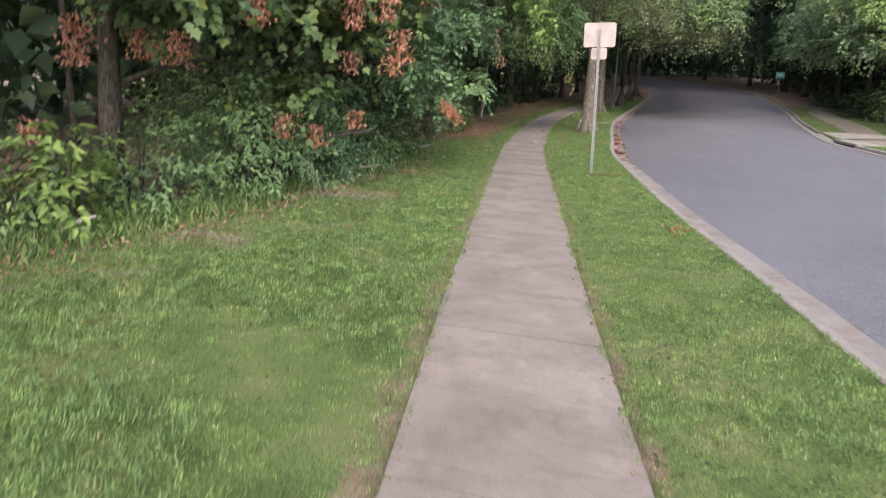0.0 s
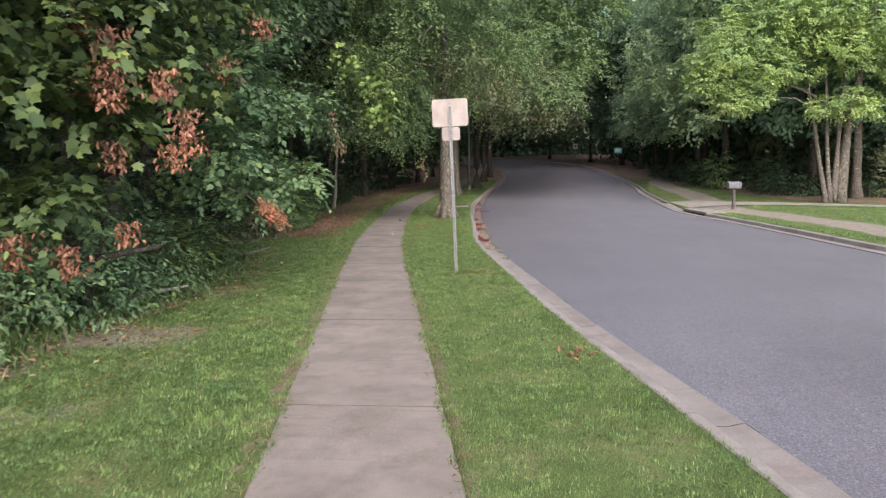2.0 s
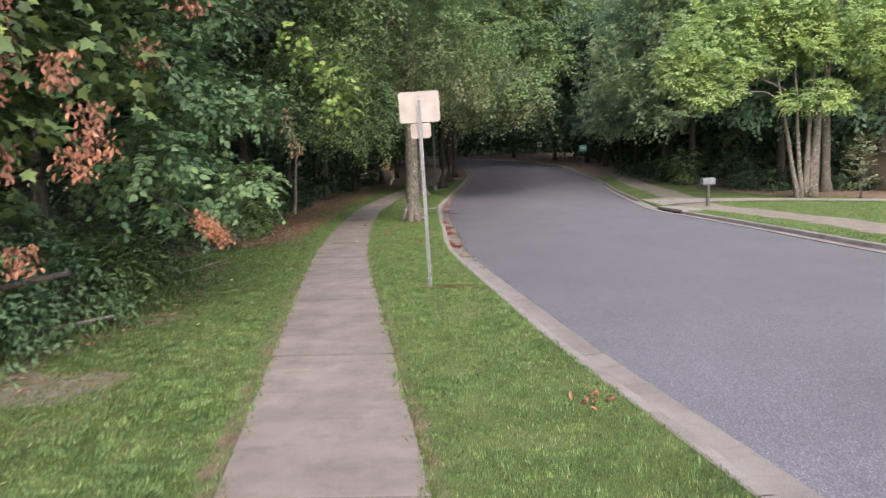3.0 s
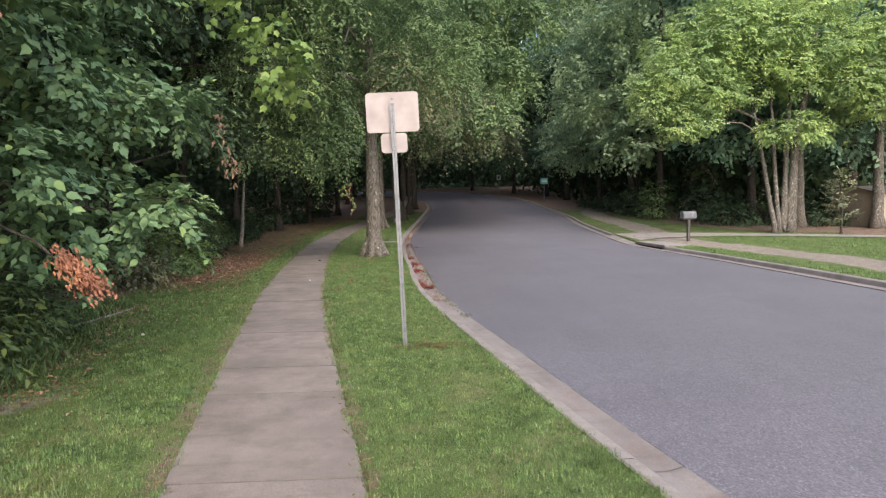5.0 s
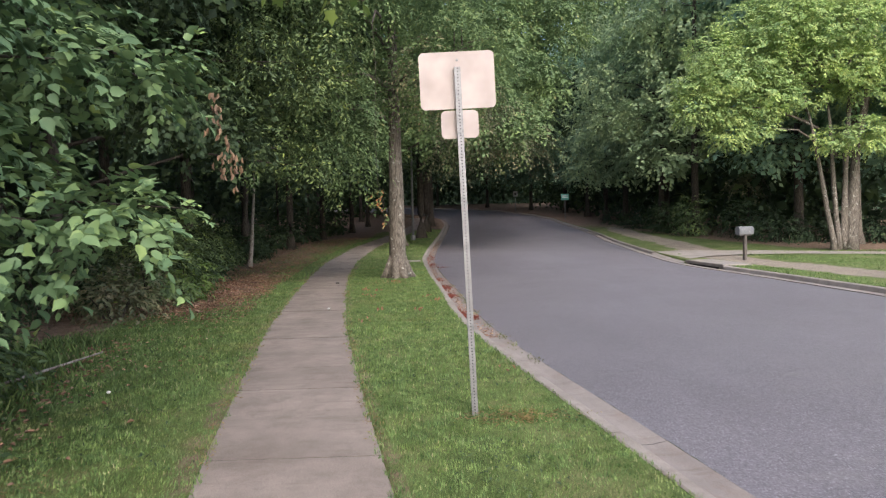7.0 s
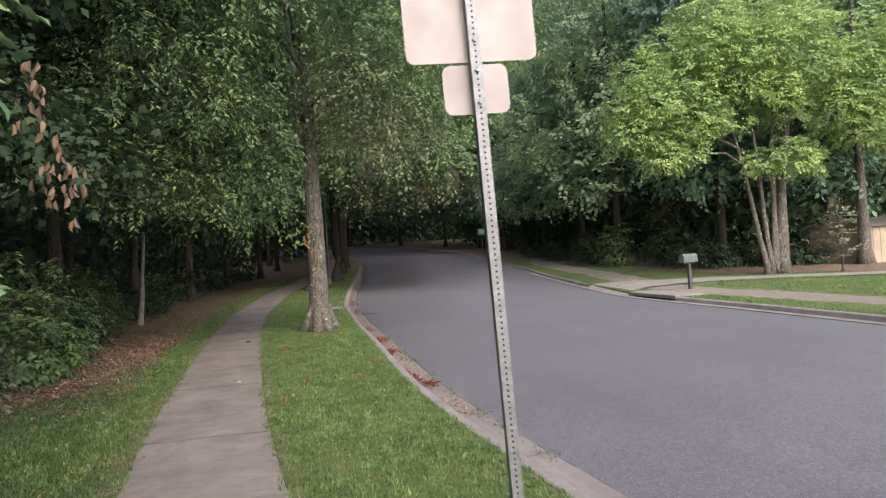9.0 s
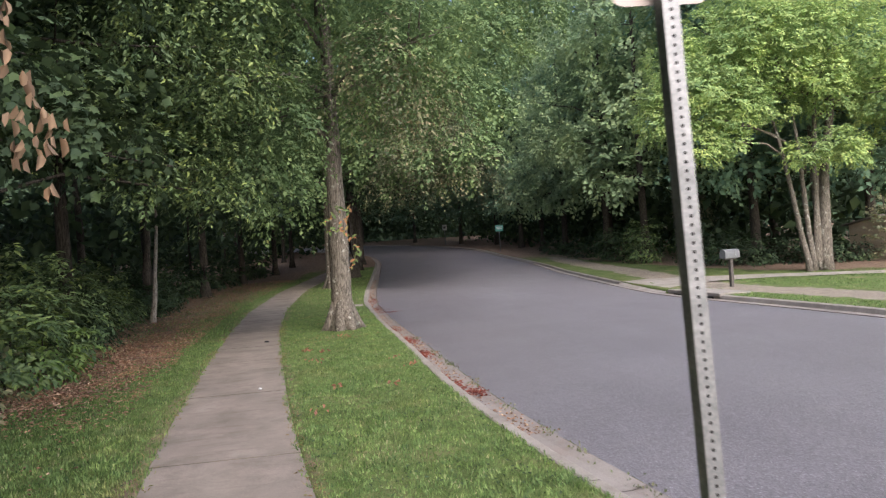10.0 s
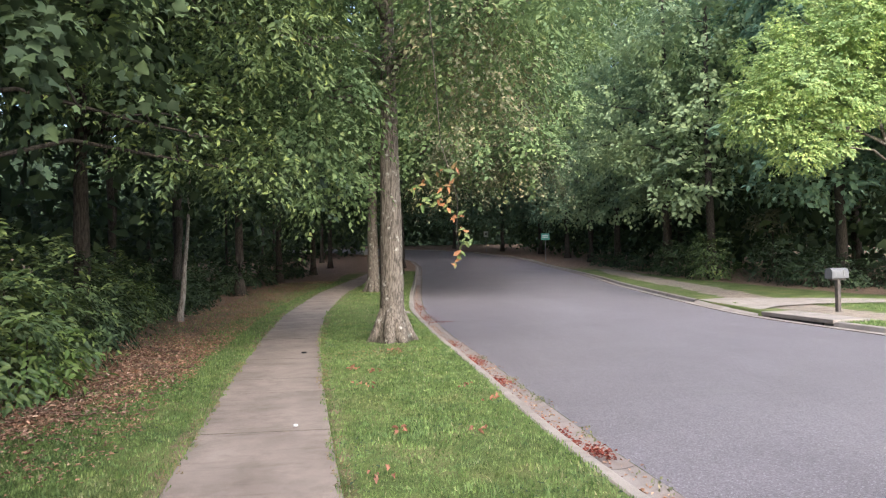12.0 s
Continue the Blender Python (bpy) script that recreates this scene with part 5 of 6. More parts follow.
                part("spoke", box(bmesh.new(), (0.02, 0.035, 0.2), (s * 0.966, y + 0.12 * math.sin(radians(a)), 0.325 + 0.12 * math.cos(radians(a))), (-a, 0, 0), bevel=0.006), ALLOY, wheel)
            bm = bmesh.new()
            bmesh.ops.create_cone(bm, cap_ends=True, segments=16, radius1=0.055, radius2=0.05, depth=0.03, matrix=pose(s * 0.97, y, 0.325, 0, 90))
            part("hub_cap", bm, ALLOY, wheel)
    part("grille", box(bmesh.new(), (0.82, 0.06, 0.13), (0, -2.4, 0.58), (10, 0, 0), bevel=0.03), BLACK_PLASTIC, car)
    part("grille_trim", box(bmesh.new(), (0.86, 0.03, 0.025), (0, -2.42, 0.655), bevel=0.008), CHROME, car)
    part("lower_intake", box(bmesh.new(), (1.05, 0.08, 0.12), (0, -2.385, 0.34), bevel=0.03), BLACK_PLASTIC, car)
    part("number_plate", box(bmesh.new(), (0.31, 0.012, 0.15), (0, -2.44, 0.47), bevel=0.004), SIGN_WHITE, car)
    part("bumper_lip", box(bmesh.new(), (1.3, 0.1, 0.05), (0, -2.34, 0.25), bevel=0.02), LENS, car)
    return car


build_car(pose(7.5, 2.6, 0.0, 0, 0, 9))

# ---- driveway and storm inlet across the road ----


def driveway():
    """Concrete apron that fans from the kerb gap and runs off to the side."""
    cx = [9.75, 10.4, 11.2, 12.6, 14.5, 17, 20, 24, 30]
    near = [30.2, 31.0, 31.5, 31.9, 31.7, 30.4, 28.4, 25.8, 21.8]
    far = [34.9, 34.8, 34.7, 34.3, 33.6, 32.0, 30.0, 27.4, 23.4]
    bm = bmesh.new()
    rows = []
    for i, (x, a, b) in enumerate(zip(cx, near, far)):
        z = -0.083 if i == 0 else (0.0 if i == 1 else 0.035)
        rows.append([bm.verts.new((float(far_kerb_x(a + (b - a) * s)) - 0.17 if i == 0 else x, a + (b - a) * s, float(rise(a + (b - a) * s)) + z)) for s in (0, 0.33, 0.67, 1)])
    for r0, r1 in zip(rows, rows[1:]):
        for k in range(3):
            bm.faces.new((r0[k], r1[k], r1[k + 1], r0[k + 1]))
    tagged(part("driveway", bm, KERBSTONE, smooth=True), "pale concrete driveway apron opening on the road", "driveway", kind="structure")


driveway()
inlet = thing("storm_inlet", pose(*on_ground(10.29, 28.75), 0, 0, 3), "concrete storm drain inlet set in the kerb", "drain")
part("top_slab", box(bmesh.new(), (0.95, 2.6, 0.1), (0.05, 0, 0.0), bevel=0.015), KERBSTONE, inlet)
part("front_wall", box(bmesh.new(), (0.85, 2.6, 0.25), (0.05, 0, -0.18)), KERBSTONE, inlet)
# no hole is cut: a near-black box paints the shade inside the inlet
part("opening", box(bmesh.new(), (0.1, 1.9, 0.13), (-0.388, 0, -0.116)), DARK_HOLE, inlet)
seam = thing("drain_slab", pose(*on_ground(0.28, 32.85), 0, 0, 4), "small concrete slab flush with the grass by the kerb", "drain")
part("slab", box(bmesh.new(), (0.72, 0.5, 0.08), (0, 0, 0.0), bevel=0.01), KERBSTONE, seam)


# ---- things lying about ----
def flat_leaves(name, x, y, z, size, mat, label, category, shape=CURLED):
    n = len(x)
    f = rng.normal(0, 1, (n, 3))
    f[:, 2] *= 0.15
    u = rng.normal(0, 0.28, (n, 3))
    u[:, 2] += 1
    tagged(link_mesh(name, leaf_mesh(name, np.stack([x, y, z], 1), f, u, size, shape), mat), label, category, kind="stuff")


n = 36000
y = 15 + 36 * rng.random(n) ** 1.25
edge = walk_x(y) - WALK_HALF
u = rng.random(n)
x = (edge - 0.55) * u ** 0.55 + (woods_edge(y) - 1.2) * (1 - u ** 0.55)
thin = rng.random(n) < np.clip(0.78 + 1.2 * np.array([noise.noise(Vector((a * 0.9, b * 0.6, 3))) for a, b in zip(x, y)]), 0.06, 1) * np.clip((y - 18) / 3, 0.05, 1)
flat_leaves("leaf_litter", x[thin], y[thin], rise(y[thin]) + 0.02 + 0.025 * rng.random(thin.sum()), rng.uniform(0.018, 0.05, thin.sum()), LEAF_LITTER, "brown fallen leaves on bare earth", "leaf litter")
n = 5200
y = np.concatenate([rng.normal(24.2, 1.9, n), rng.normal(20.6, 0.6, 900)])
x = np.concatenate([rng.normal(-3.75, 0.75, n), rng.normal(-3.7, 0.35, 900)])
ok = x < walk_x(y) - WALK_HALF - 0.7
flat_leaves("leaf_litter", x[ok], y[ok], rise(y[ok]) + 0.03 + 0.03 * rng.random(ok.sum()), rng.uniform(0.03, 0.07, ok.sum()), LEAF_RUSSET, "drift of red-brown fallen leaves beside the walk", "leaf litter")
n = 3600
y = rng.uniform(2.5, 17, n)
x = woods_edge(y) + rng.normal(0.2, 0.4, n)
flat_leaves("leaf_litter", x, y, rise(y) + 0.025, rng.uniform(0.025, 0.075, n), LEAF_LITTER, "dry leaves and straw at the wood's edge", "leaf litter")
n = 1500
y = 17 + 30 * rng.random(n) ** 1.3
x = kerb_x(y) + 0.2 + np.abs(rng.normal(0, 0.13, n))
flat_leaves("gutter_litter", x, y, rise(y) - 0.083, rng.uniform(0.018, 0.045, n), LEAF_LITTER, "scattered dry leaves along the gutter", "leaf litter")
px, py, ps = [], [], []
for cx, cy, k, sx, sy in [(1.5, 19.25, 70, 0.05, 0.22), (1.66, 18.9, 50, 0.06, 0.13), (1.44, 19.95, 18, 0.04, 0.16), (1.41, 22.2, 90, 0.09, 0.22), (1.3, 24.1, 110, 0.1, 0.35), (1.2, 26.3, 50, 0.1, 0.3), (1.4, 30.7, 26, 0.14, 0.1), (1.1, 31.8, 60, 0.1, 0.5), (1.05, 35.0, 60, 0.1, 0.8)]:
    px.append(cx + rng.normal(0, sx, k * 3))
    py.append(cy + rng.normal(0, sy, k * 3))
px, py = np.concatenate(px), np.concatenate(py)
flat_leaves("red_gutter_leaves", px, py, rise(py) - 0.08 + 0.035 * rng.random(len(px)), rng.uniform(0.018, 0.045, len(px)), LEAF_RED, "clumps of dark red fallen leaves in the gutter", "leaf litter")
# small weeds in the joint between gutter and asphalt
px, py = [], []
for cy in (15.5, 16.4, 17.1, 18.1, 19.5, 21.0, 21.25, 21.9, 22.4, 24.5):
    k = 40
    px.append(kerb_x(cy) + GUTTER_WIDE - 0.02 + rng.normal(0, 0.05, k))
    py.append(cy + rng.normal(0, 0.14, k))
px, py = np.concatenate(px), np.concatenate(py)
f = rng.normal(0, 0.6, (len(px), 3))
f[:, 2] = 1
tagged(link_mesh("gutter_weeds", leaf_mesh("gutter_weeds", np.stack([px, py, rise(py) - 0.083], 1), f, rng.normal(0, 1, (len(px), 3)), rng.uniform(0.012, 0.038, len(px)), KITE), LEAF_DRY), "small dry weeds in the gutter joint", "weeds", kind="stuff")
one = [leaf_mesh("leaf", np.zeros((1, 3)), np.array([[1.0, 0.1, 0.05]]), np.array([[0.1, 0.3, 1.0]]), np.array([w]), CURLED) for w in (0.05, 0.065, 0.08)]
for me in one:
    me.materials.append(LEAF_DEAD)
for cx, cy, k in [(2.75, 7.75, 16), (-0.22, 22.77, 9), (-0.63, 23.1, 9), (-0.34, 21.8, 8), (-0.04, 19.5, 6), (0.76, 19.36, 7), (-0.16, 18.27, 6), (1.06, 20.67, 6), (0.9, 21.6, 4), (1.75, 14.6, 3), (0.1, 24.9, 6)]:
    pile = thing("leaf_pile", pose(cx, cy, 0.03), "few withered orange-brown leaves lying on the grass", "leaves", "leaves on the grass")
    for i in range(k):
        lf = new("leaf", one[i % 3])
        lf.parent = pile
        lf.matrix_local = pose(rng.normal(0, 0.08), rng.normal(0, 0.05), 0.03 * rng.random(), rng.normal(0, 30), rng.normal(0, 25), rng.uniform(0, 360))
# dark droppings of leaf on the walk and pale litter
bm = box(bmesh.new(), (0.09, 0.05, 0.03), bevel=0.012)
leaf_dark = part("dead_leaf", bm, DARK_HOLE)
leaf_dark.location = (-1.5, 25.1, 0.035)
tagged(leaf_dark, "small dark curled leaf on the sidewalk", "leaf")
for x, y in ((-0.95, 19.85), (-2.2, 14.0), (-3.9, 26.3)):
    bm = bmesh.new()
    bmesh.ops.create_icosphere(bm, subdivisions=2, radius=0.022)
    for v in bm.verts:
        v.co *= 1 + 0.3 * noise.noise(v.co * 60 + Vector((x, y, 0)))
        v.co.z *= 0.6
    scrap = part("paper_scrap", bm, SIGN_WHITE)
    scrap.location = (x, y, 0.04)
    tagged(scrap, "crumpled scrap of white paper lying on the ground", "litter")
# fallen wood
for x, y, l, a, r in ((-3.5, 4.6, 0.5, 20, 0.035), (-2.95, 10.2, 1.3, 24, 0.035), (-3.2, 14.6, 1.4, 60, 0.02)):
    log = thing("fallen_branch", pose(x, y, 0.05, 0, 0, a), "pale fallen branch lying at the wood's edge", "branch")
    part("wood", tube(bmesh.new(), [(-l / 2, 0, 0), (-l * 0.1, 0.03, 0.05), (l / 2, -0.02, 0.16)], [r, r * 0.9, r * 0.5], 7), PALE_BARK, log, smooth=True)

limb = thing("dead_limb", Matrix.Identity(4), "dark broken limb propped in the undergrowth", "branch")
part("wood", tube(bmesh.new(), [(-3.9, 8.5, 0.0), (-3.2, 8.65, 0.5), (-2.6, 8.85, 0.82), (-1.95, 9.05, 0.93)], [0.05, 0.045, 0.038, 0.026], 8, lumps=0.2), DARK_BARK, limb, smooth=True)
part("stub", tube(bmesh.new(), [(-2.6, 8.85, 0.82), (-2.5, 8.75, 1.0), (-2.38, 8.72, 1.1)], [0.02, 0.014, 0.006], 6), DARK_BARK, limb)
bramble = thing("bramble", Matrix.Identity(4), "arching bare green stems at the wood's edge", "bramble")
for i in range(6):
    a, b = -3.15 + 0.22 * i + 0.08 * math.sin(i * 4), 7.6 + 0.25 * math.sin(i * 2.1)
    d = 0.55 * math.sin(i * 2.3 + 0.6)
    h = 0.45 + 0.2 * math.sin(i * 1.7)
    part("stem", tube(bmesh.new(), [(a, b, -0.02), (a + 0.25 * d, b - 0.05, 0.6 * h), (a + 0.7 * d, b - 0.1, h), (a + 1.25 * d, b - 0.12, 0.85 * h)], [0.006, 0.005, 0.004, 0.002], 5), STEM_GREEN, bramble)

# the creeper that hangs from the street tree, with turning leaves
vine = thing("hanging_vine", Matrix.Identity(4), "hanging creeper with orange and green leaves", "vine")
path = [(0.1, 18.6, 4.9), (0.2, 17.7, 4.0), (0.2, 17.2, 2.9), (0.23, 17.05, 2.2), (0.31, 17.0, 1.88), (0.3, 17.0, 1.7), (0.32, 17.0, 1.58)]
part("stem", tube(bmesh.new(), path, [0.003, 0.003, 0.003, 0.003, 0.003, 0.002, 0.002], 5), DARK_BARK, vine)
part("stem", tube(bmesh.new(), [(-0.1, 25.2, 6.6), (0.0, 22.5, 6.2), (0.05, 20.2, 5.6), (0.1, 18.6, 4.9)], [0.04, 0.03, 0.022, 0.012], 6), DARK_BARK, vine)
pts = np.array([(0.22, 17.1, 2.12), (0.3, 17.1, 2.2), (0.38, 17.05, 2.02), (0.27, 17.05, 1.98), (0.45, 17.0, 2.12), (0.46, 17.0, 1.95), (0.52, 17.0, 1.86), (0.58, 17, 1.72), (0.57, 17.0, 1.65), (0.55, 17.0, 1.54), (0.5, 17.0, 1.5), (0.4, 17.1, 2.3), (0.5, 17.0, 2.25)])
pts = pts * (0.7, 1, 0.62) + (-0.065, 0, 0.64)
p = np.repeat(pts, 5, 0) + rng.normal(0, 0.012, (len(pts) * 5, 3))
ang = np.tile(np.arange(5) * 1.05 - 2.1, len(pts)) + np.repeat(rng.uniform(-0.6, 0.6, len(pts)), 5)
f = np.stack([np.sin(ang), rng.normal(0, 0.3, len(ang)), -np.cos(ang)], 1)
link_mesh("leaves", leaf_mesh("leaves", p, f, np.tile([[0.1, -1.0, 0.4]], (len(p), 1)) + rng.normal(0, 0.3, (len(p), 3)), rng.uniform(0.03, 0.058, len(p)), OVAL), LEAF_ORANGE, vine)


# ---- grass blades on the lawn and the strip ----
def grass(name, lo, hi, y0, y1, per_m2, height, label, width=0.005):
    ys = rng.uniform(y0, y1, int((y1 - y0) * 6 * per_m2))
    a, b = lo(ys), hi(ys)
    u = rng.random(len(ys))
    keep = u < (b - a) / 6
    ys, a, b = ys[keep], a[keep], b[keep]
    x = a + (b - a) * rng.random(len(ys))
    patchy = np.array([noise.noise(Vector((i * 0.9, j * 0.9, 0))) + 0.5 * noise.noise(Vector((i * 3.3, j * 3.3, 5))) for i, j in zip(x, ys)])
    left = walk_x(ys) - WALK_HALF - x
    bare = np.clip((woods_edge(ys) - x + 0.5) / 1.0, 0, 1) + np.clip((left - 0.7) / 0.9, 0, 1) * np.clip((ys - 18) / 5, 0, 1) * 0.75
    if y0 < 10:
        bare = np.maximum(bare, 0.8 * worn_at(x, ys))
    keep = rng.random(len(ys)) > np.maximum(np.clip(-patchy * 0.7, 0, 0.28), bare)
    x, ys, patchy = x[keep], ys[keep], patchy[keep]
    n = len(x)
    tuft = np.array([noise.noise(Vector((i * 7.5, j * 7.5, 9))) for i, j in zip(x, ys)])
    h = height * rng.uniform(0.5, 1.25, n) * (1 + 0.4 * np.clip(patchy, -0.3, 0.8)) * (1 + 0.6 * np.clip(tuft, -0.4, 0.6))
    swirl = np.array([noise.noise(Vector((i * 4.2, j * 4.2, 31))) for i, j in zip(x, ys)])
    az = swirl * 9 + rng.normal(0, 0.7, n)
    tilt = np.abs(rng.normal(0.55, 0.35, n))
    tip = np.stack([np.cos(az) * np.sin(tilt), np.sin(az) * np.sin(tilt), np.cos(tilt)], 1) * h[:, None]
    side = np.stack([-np.sin(az), np.cos(az), np.zeros(n)], 1) * (width * rng.uniform(0.6, 1.2, n))[:, None]
    p = np.stack([x, ys, rise(ys) + 0.004], 1)
    verts = np.stack([p - side * 1.15, p + side * 1.15, p + tip], 1).reshape(-1, 3)
    quad = (np.arange(n) * 3)[:, None] + np.array([[0, 1, 2]])
    me = quick_mesh(name, verts, [quad])
    tagged(link_mesh(name, me, BLADE), label, "grass", kind="stuff")


lawn_l = lambda y: np.maximum(woods_edge(y) - 0.4, walk_x(y) - WALK_HALF - 4.8)
lawn_r = lambda y: walk_x(y) - WALK_HALF + 0.03 + 0.025 * np.sin(y * 5.3) * np.sin(y * 2.1) + 0.02 * np.sin(y * 17.3 + np.sin(y * 3.1))
strip_l = lambda y: walk_x(y) + WALK_HALF - 0.03 - 0.025 * np.sin(y * 4.7) * np.sin(y * 1.7) - 0.02 * np.sin(y * 15.1 + np.sin(y * 2.7))
strip_r = lambda y: kerb_x(y) + 0.02
grass("grass", lawn_l, lawn_r, -0.2, 14, 4600, 0.037, "short green lawn grass between walk and woods", 0.0044)
grass("grass", lawn_l, lawn_r, 14, 26, 2700, 0.044, "patchy green grass beside the walk", 0.006)
grass("grass", lawn_l, lawn_r, 26, 50, 330, 0.07, "patchy shaded grass beside the walk", 0.01)
grass("grass", strip_l, strip_r, 0.0, 14, 5200, 0.037, "short green grass on the strip by the kerb", 0.0044)
grass("grass", strip_l, strip_r, 14, 30, 3200, 0.042, "short green grass on the strip by the kerb", 0.006)
grass("grass", strip_l, strip_r, 30, 60, 300, 0.06, "short shaded grass on the strip by the kerb", 0.01)
verge_l = lambda y: far_kerb_x(y) + 0.05
verge_r = lambda y: far_kerb_x(y) + 1.0
grass("grass", verge_l, verge_r, 12, 29.6, 520, 0.05, "green grass verge across the road", 0.008)
lawn2_l = lambda y: far_kerb_x(y) + 2.9
lawn2_r = lambda y: far_kerb_x(y) + 9.0
grass("grass", lawn2_l, lawn2_r, 16, 33, 340, 0.05, "green lawn across the road", 0.009)
for nm, lo, hi, y0, y1 in (("dry_grass_edge", lambda y: walk_x(y) - WALK_HALF - 0.1, lambda y: walk_x(y) - WALK_HALF + 0.07, 1, 30), ("dry_grass_edge", lambda y: walk_x(y) + WALK_HALF - 0.07, lambda y: walk_x(y) + WALK_HALF + 0.09, 1, 30)):
    n = 2400
    y = rng.uniform(y0, y1, n)
    x = lo(y) + (hi(y) - lo(y)) * rng.random(n)
    tuft = np.array([noise.noise(Vector((a, b * 1.7, 8))) for a, b in zip(x, y)]) > -0.05
    x, y = x[tuft], y[tuft]
    f = rng.normal(0, 1, (len(x), 3))
    f[:, 2] = np.abs(f[:, 2]) * 0.45
    tagged(link_mesh(nm, leaf_mesh(nm, np.stack([x, y, rise(y) + 0.014], 1), f, rng.normal(0, 0.4, (len(x), 3)) + (0, 0, 1), rng.uniform(0.02, 0.055, len(x)), (KITE[0] * (0.16, 1, 1), KITE[1])), STRAW), "dry straw-coloured grass spilling over the sidewalk edge", "grass", kind="stuff")
n = 9000
y = 2 + 26 * rng.random(n)
u = rng.random(n)
x = np.where(rng.random(n) < 0.55, lawn_l(y) + 0.5 + (lawn_r(y) - lawn_l(y) - 0.6) * u, strip_l(y) + 0.1 + (strip_r(y) - strip_l(y) - 0.15) * u)
patch = np.array([noise.noise(Vector((a * 1.1, b * 1.1, 20))) for a, b in zip(x, y)])
ok = patch > 0.12
x, y = x[ok], y[ok]
f = rng.normal(0, 1, (len(x), 3)) * (1, 1, 0.3)
tagged(link_mesh("clover", leaf_mesh("clover", np.stack([x, y, rise(y) + 0.03 + 0.02 * rng.random(len(x))], 1), f, rng.normal(0, 0.3, (len(x), 3)) + (0, 0, 1), rng.uniform(0.018, 0.04, len(x)), OVAL), LEAF_SHADED), "broad-leaved clover and weeds in the lawn", "clover", kind="stuff")
# straw on the worn turf
n = 16000
y = rng.uniform(2.5, 13, n)
x = rng.uniform(-3.4, -0.9, n)
ok = rng.random(n) < 1.1 * worn_at(x, y) - 0.1
x = np.concatenate([x[ok], rng.normal(1.6, 0.24, 420), rng.normal(-0.1, 0.45, 300)])
y = np.concatenate([y[ok], rng.normal(12.85, 0.1, 420), rng.normal(24.9, 0.35, 300)])
f = rng.normal(0, 1, (len(x), 3)) * (1, 1, 0.25)
tagged(link_mesh("straw", leaf_mesh("straw", np.stack([x, y, rise(y) + 0.035], 1), f, rng.normal(0, 0.4, (len(x), 3)) + (0, 0, 1), rng.uniform(0.025, 0.07, len(x)), (KITE[0] * (0.14, 1, 1), KITE[1])), STRAW), "dry straw lying on the worn turf", "straw", kind="stuff")
# rough weeds at the foot of the woods
n = 9500
y = rng.uniform(1, 17, n)
x = woods_edge(y) + rng.normal(-0.05, 0.35, n)
az = rng.uniform(0, 6.28, n)
h = rng.uniform(0.06, 0.2, n)
f = np.stack([np.cos(az) * 0.5, np.sin(az) * 0.5, np.ones(n)], 1)
tagged(link_mesh("weeds", leaf_mesh("weeds", np.stack([x, y, np.zeros(n)], 1), f, rng.normal(0, 1, (n, 3)) * (1, 1, 0.2), h, (KITE[0] * (0.16, 1, 1), KITE[1])), BLADE), "tall rough grass at the foot of the woods", "grass", kind="stuff")


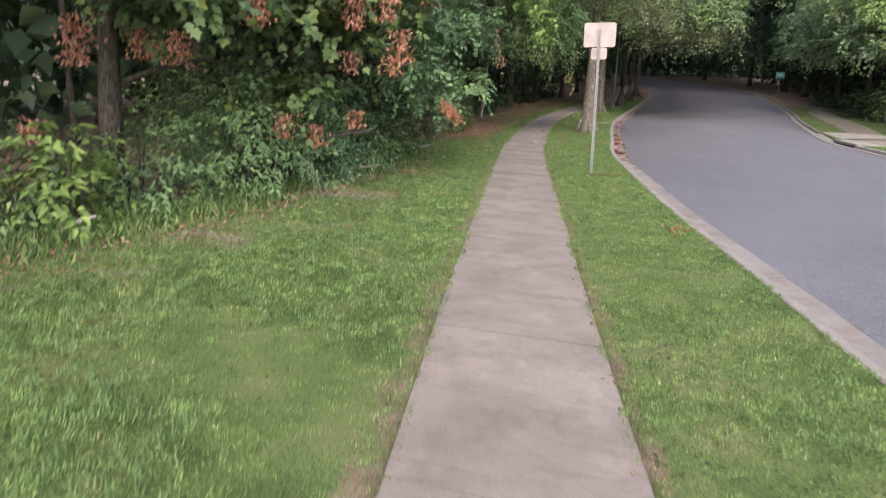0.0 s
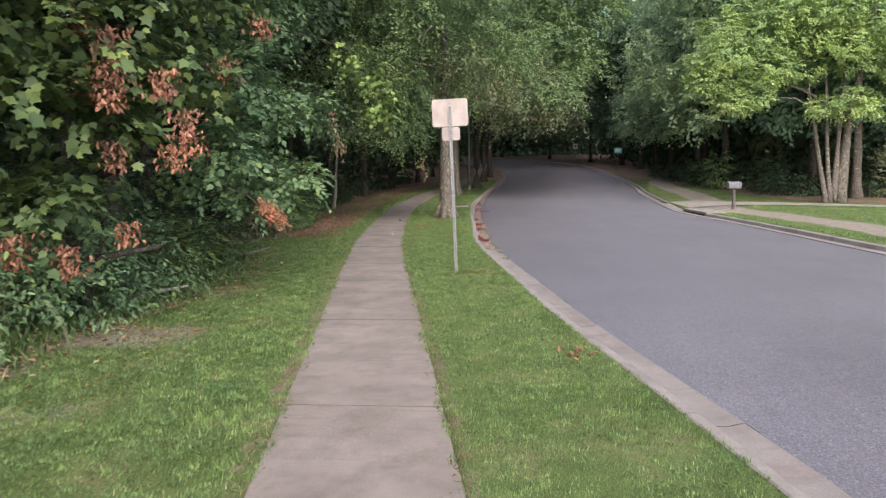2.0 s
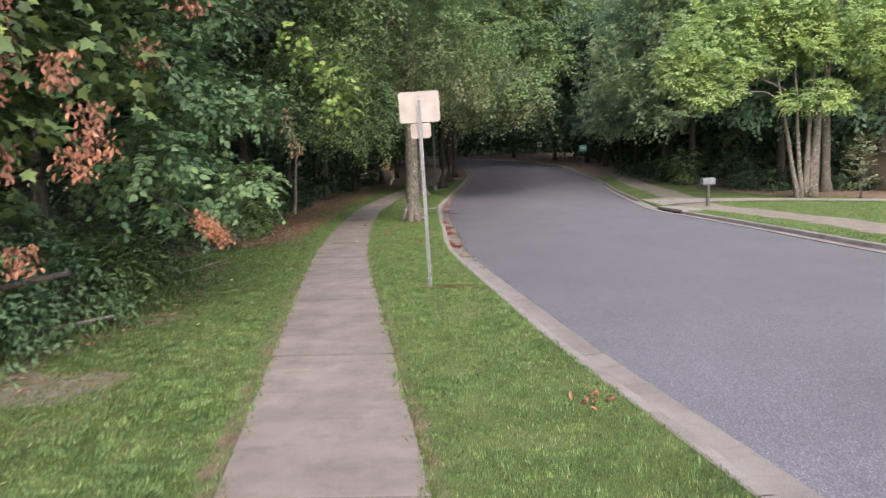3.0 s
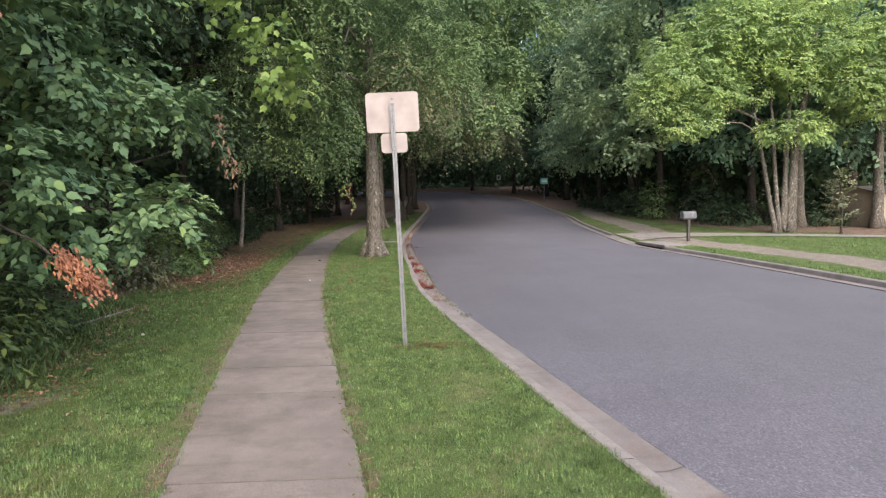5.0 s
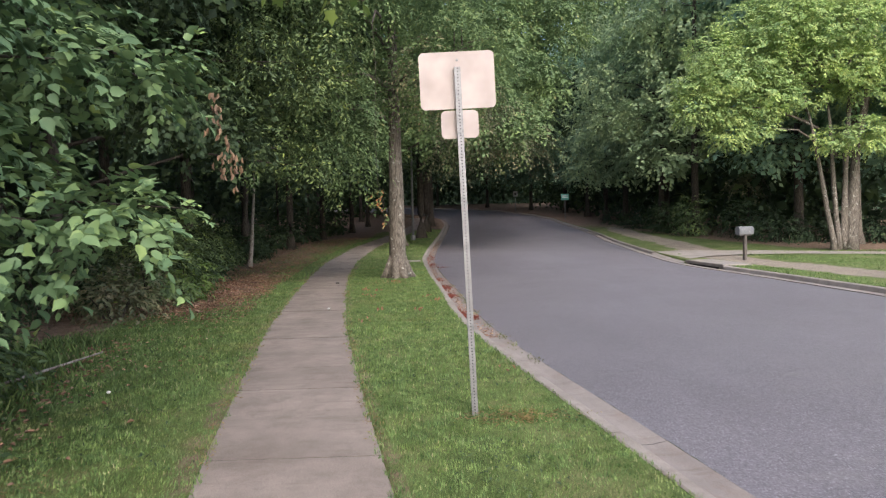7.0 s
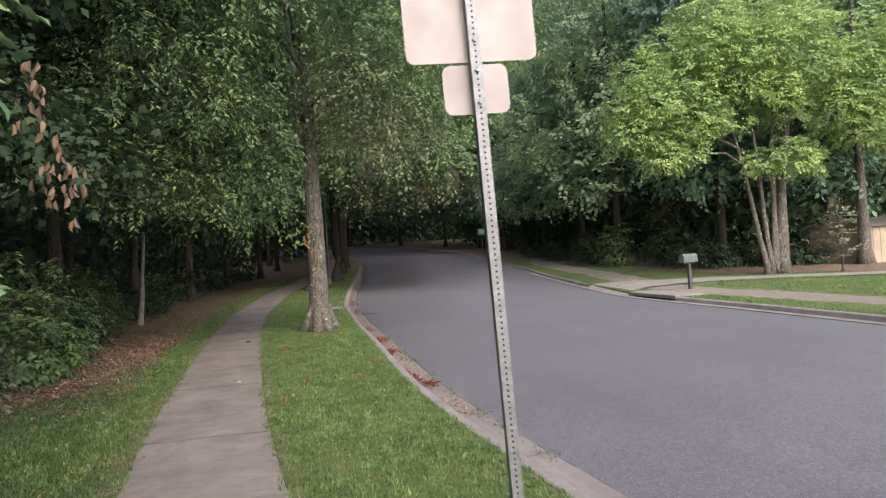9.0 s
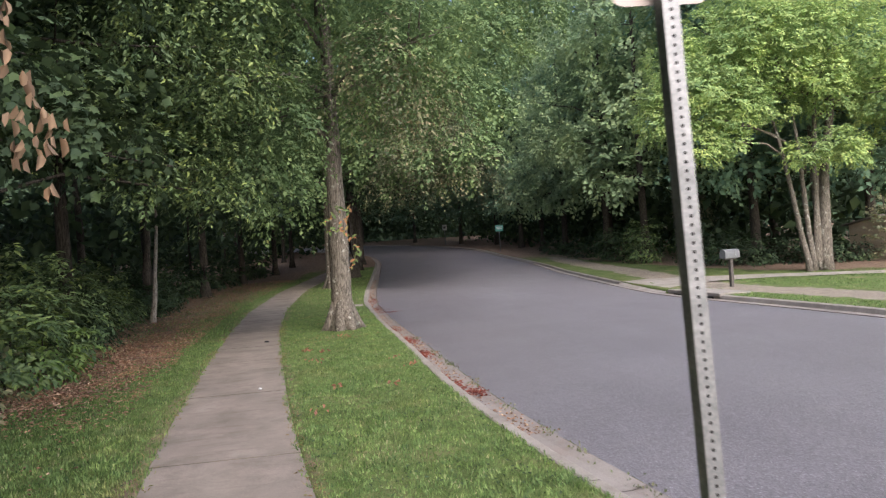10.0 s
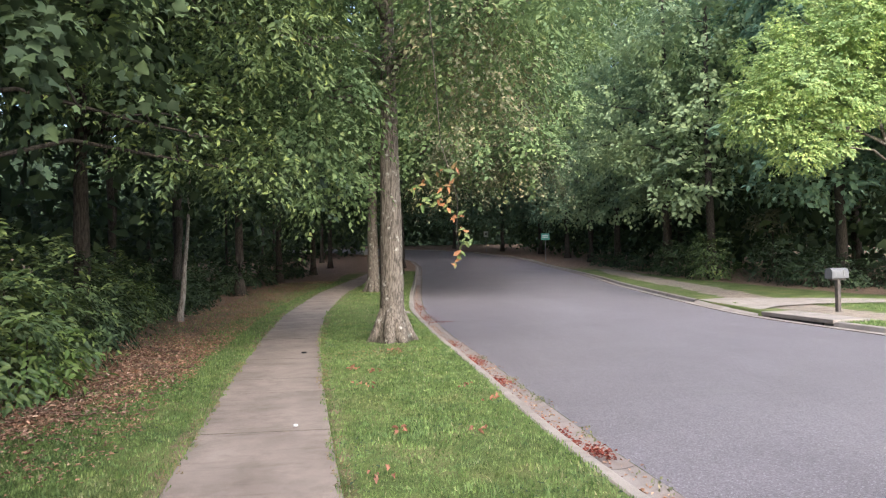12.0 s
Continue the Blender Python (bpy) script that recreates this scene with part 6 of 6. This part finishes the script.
# ---- sidewalk slabs, kerbs and gutters: the pieces ----
def sidewalk():
    top = thing("sidewalk", Matrix.Identity(4), "narrow weathered concrete sidewalk of scored slabs", "sidewalk", kind="structure")
    y, i = -7.0, 0
    while y < 82:
        step = 0.955
        g = 0.002
        bm = bmesh.new()
        ya, yb = y + g, y + step - g
        dz = 0.014 + 0.0025 * math.sin(i * 2.3)
        rows = []
        for yy in (ya, yb):
            c, z = float(walk_x(yy)), float(rise(yy)) + dz
            rows.append([bm.verts.new(p) for p in ((c - WALK_HALF, yy, z - 0.11), (c - WALK_HALF, yy, z - 0.008), (c - WALK_HALF + 0.01, yy, z), (c + WALK_HALF - 0.01, yy, z), (c + WALK_HALF, yy, z - 0.008), (c + WALK_HALF, yy, z - 0.11))])
        for k in range(5):
            bm.faces.new((rows[0][k], rows[0][k + 1], rows[1][k + 1], rows[1][k]))
        bm.faces.new(rows[0][::-1])
        bm.faces.new(rows[1])
        bm.faces.ensure_lookup_table()
        for f in bm.faces[-2:]:
            f.material_index = 1
        bmesh.ops.recalc_face_normals(bm, faces=bm.faces)
        part("slab", bm, SLAB, top).data.materials.append(DARK_SOIL)
        y += step
        i += 1


def kerb(name, line, sign_, spans, label, pan_only=()):
    """Kerb and gutter cast in lengths, swept along its line."""
    top = thing(name, Matrix.Identity(4), label, "kerb", kind="structure")
    stone = [(0, -0.3), (0, 0.012), (0.015, 0.022), (0.1, 0.018), (0.125, 0.004), (0.155, -0.087)]
    pan = [(0.155, -0.087), (0.34, -0.095), (GUTTER_WIDE, -0.077), (GUTTER_WIDE, -0.3)]
    for y0, y1 in (*spans, *pan_only):
        y = y0
        while y < y1 - 0.1:
            e = min(y + 3.05, y1)
            for nm, prof, mat in (("kerb_stone", stone, KERBSTONE), ("gutter_pan", pan, GUTTER)):
                if nm == "kerb_stone" and (y0, y1) in pan_only:
                    continue
                bm = bmesh.new()
                rows = []
                for yy in np.linspace(y + 0.005, e - 0.005, 6):
                    slope = float(line(yy + 0.3) - line(yy - 0.3)) / 0.6
                    q = 1 / math.hypot(1, slope)
                    rows.append([bm.verts.new((float(line(yy)) + sign_ * d * q, yy - sign_ * d * q * slope, float(rise(yy)) + z)) for d, z in prof])
                for a, b in zip(rows, rows[1:]):
                    for k in range(len(prof) - 1):
                        bm.faces.new((a[k], a[k + 1], b[k + 1], b[k]))
                bmesh.ops.recalc_face_normals(bm, faces=bm.faces)
                part(nm, bm, mat, top)
            y = e


sidewalk()
bed_y = np.arange(-7, 82, 0.5)
ribbon("sidewalk_bed", bed_y, walk_x(bed_y) - WALK_HALF + 0.02, walk_x(bed_y) + WALK_HALF - 0.02, 0.0095, 0.0095, DARK_SOIL, "dark soil in the joints of the sidewalk", "sidewalk")
kerb("kerb_near", kerb_x, 1, [(-12, 112)], "concrete kerb with gutter pan along the grass strip")
kerb("kerb_far", far_kerb_x, -1, [(-12, 27.4), (34.6, 128)], "concrete kerb with gutter across the road", ((27.4, 30.1), (30.1, 34.6)))
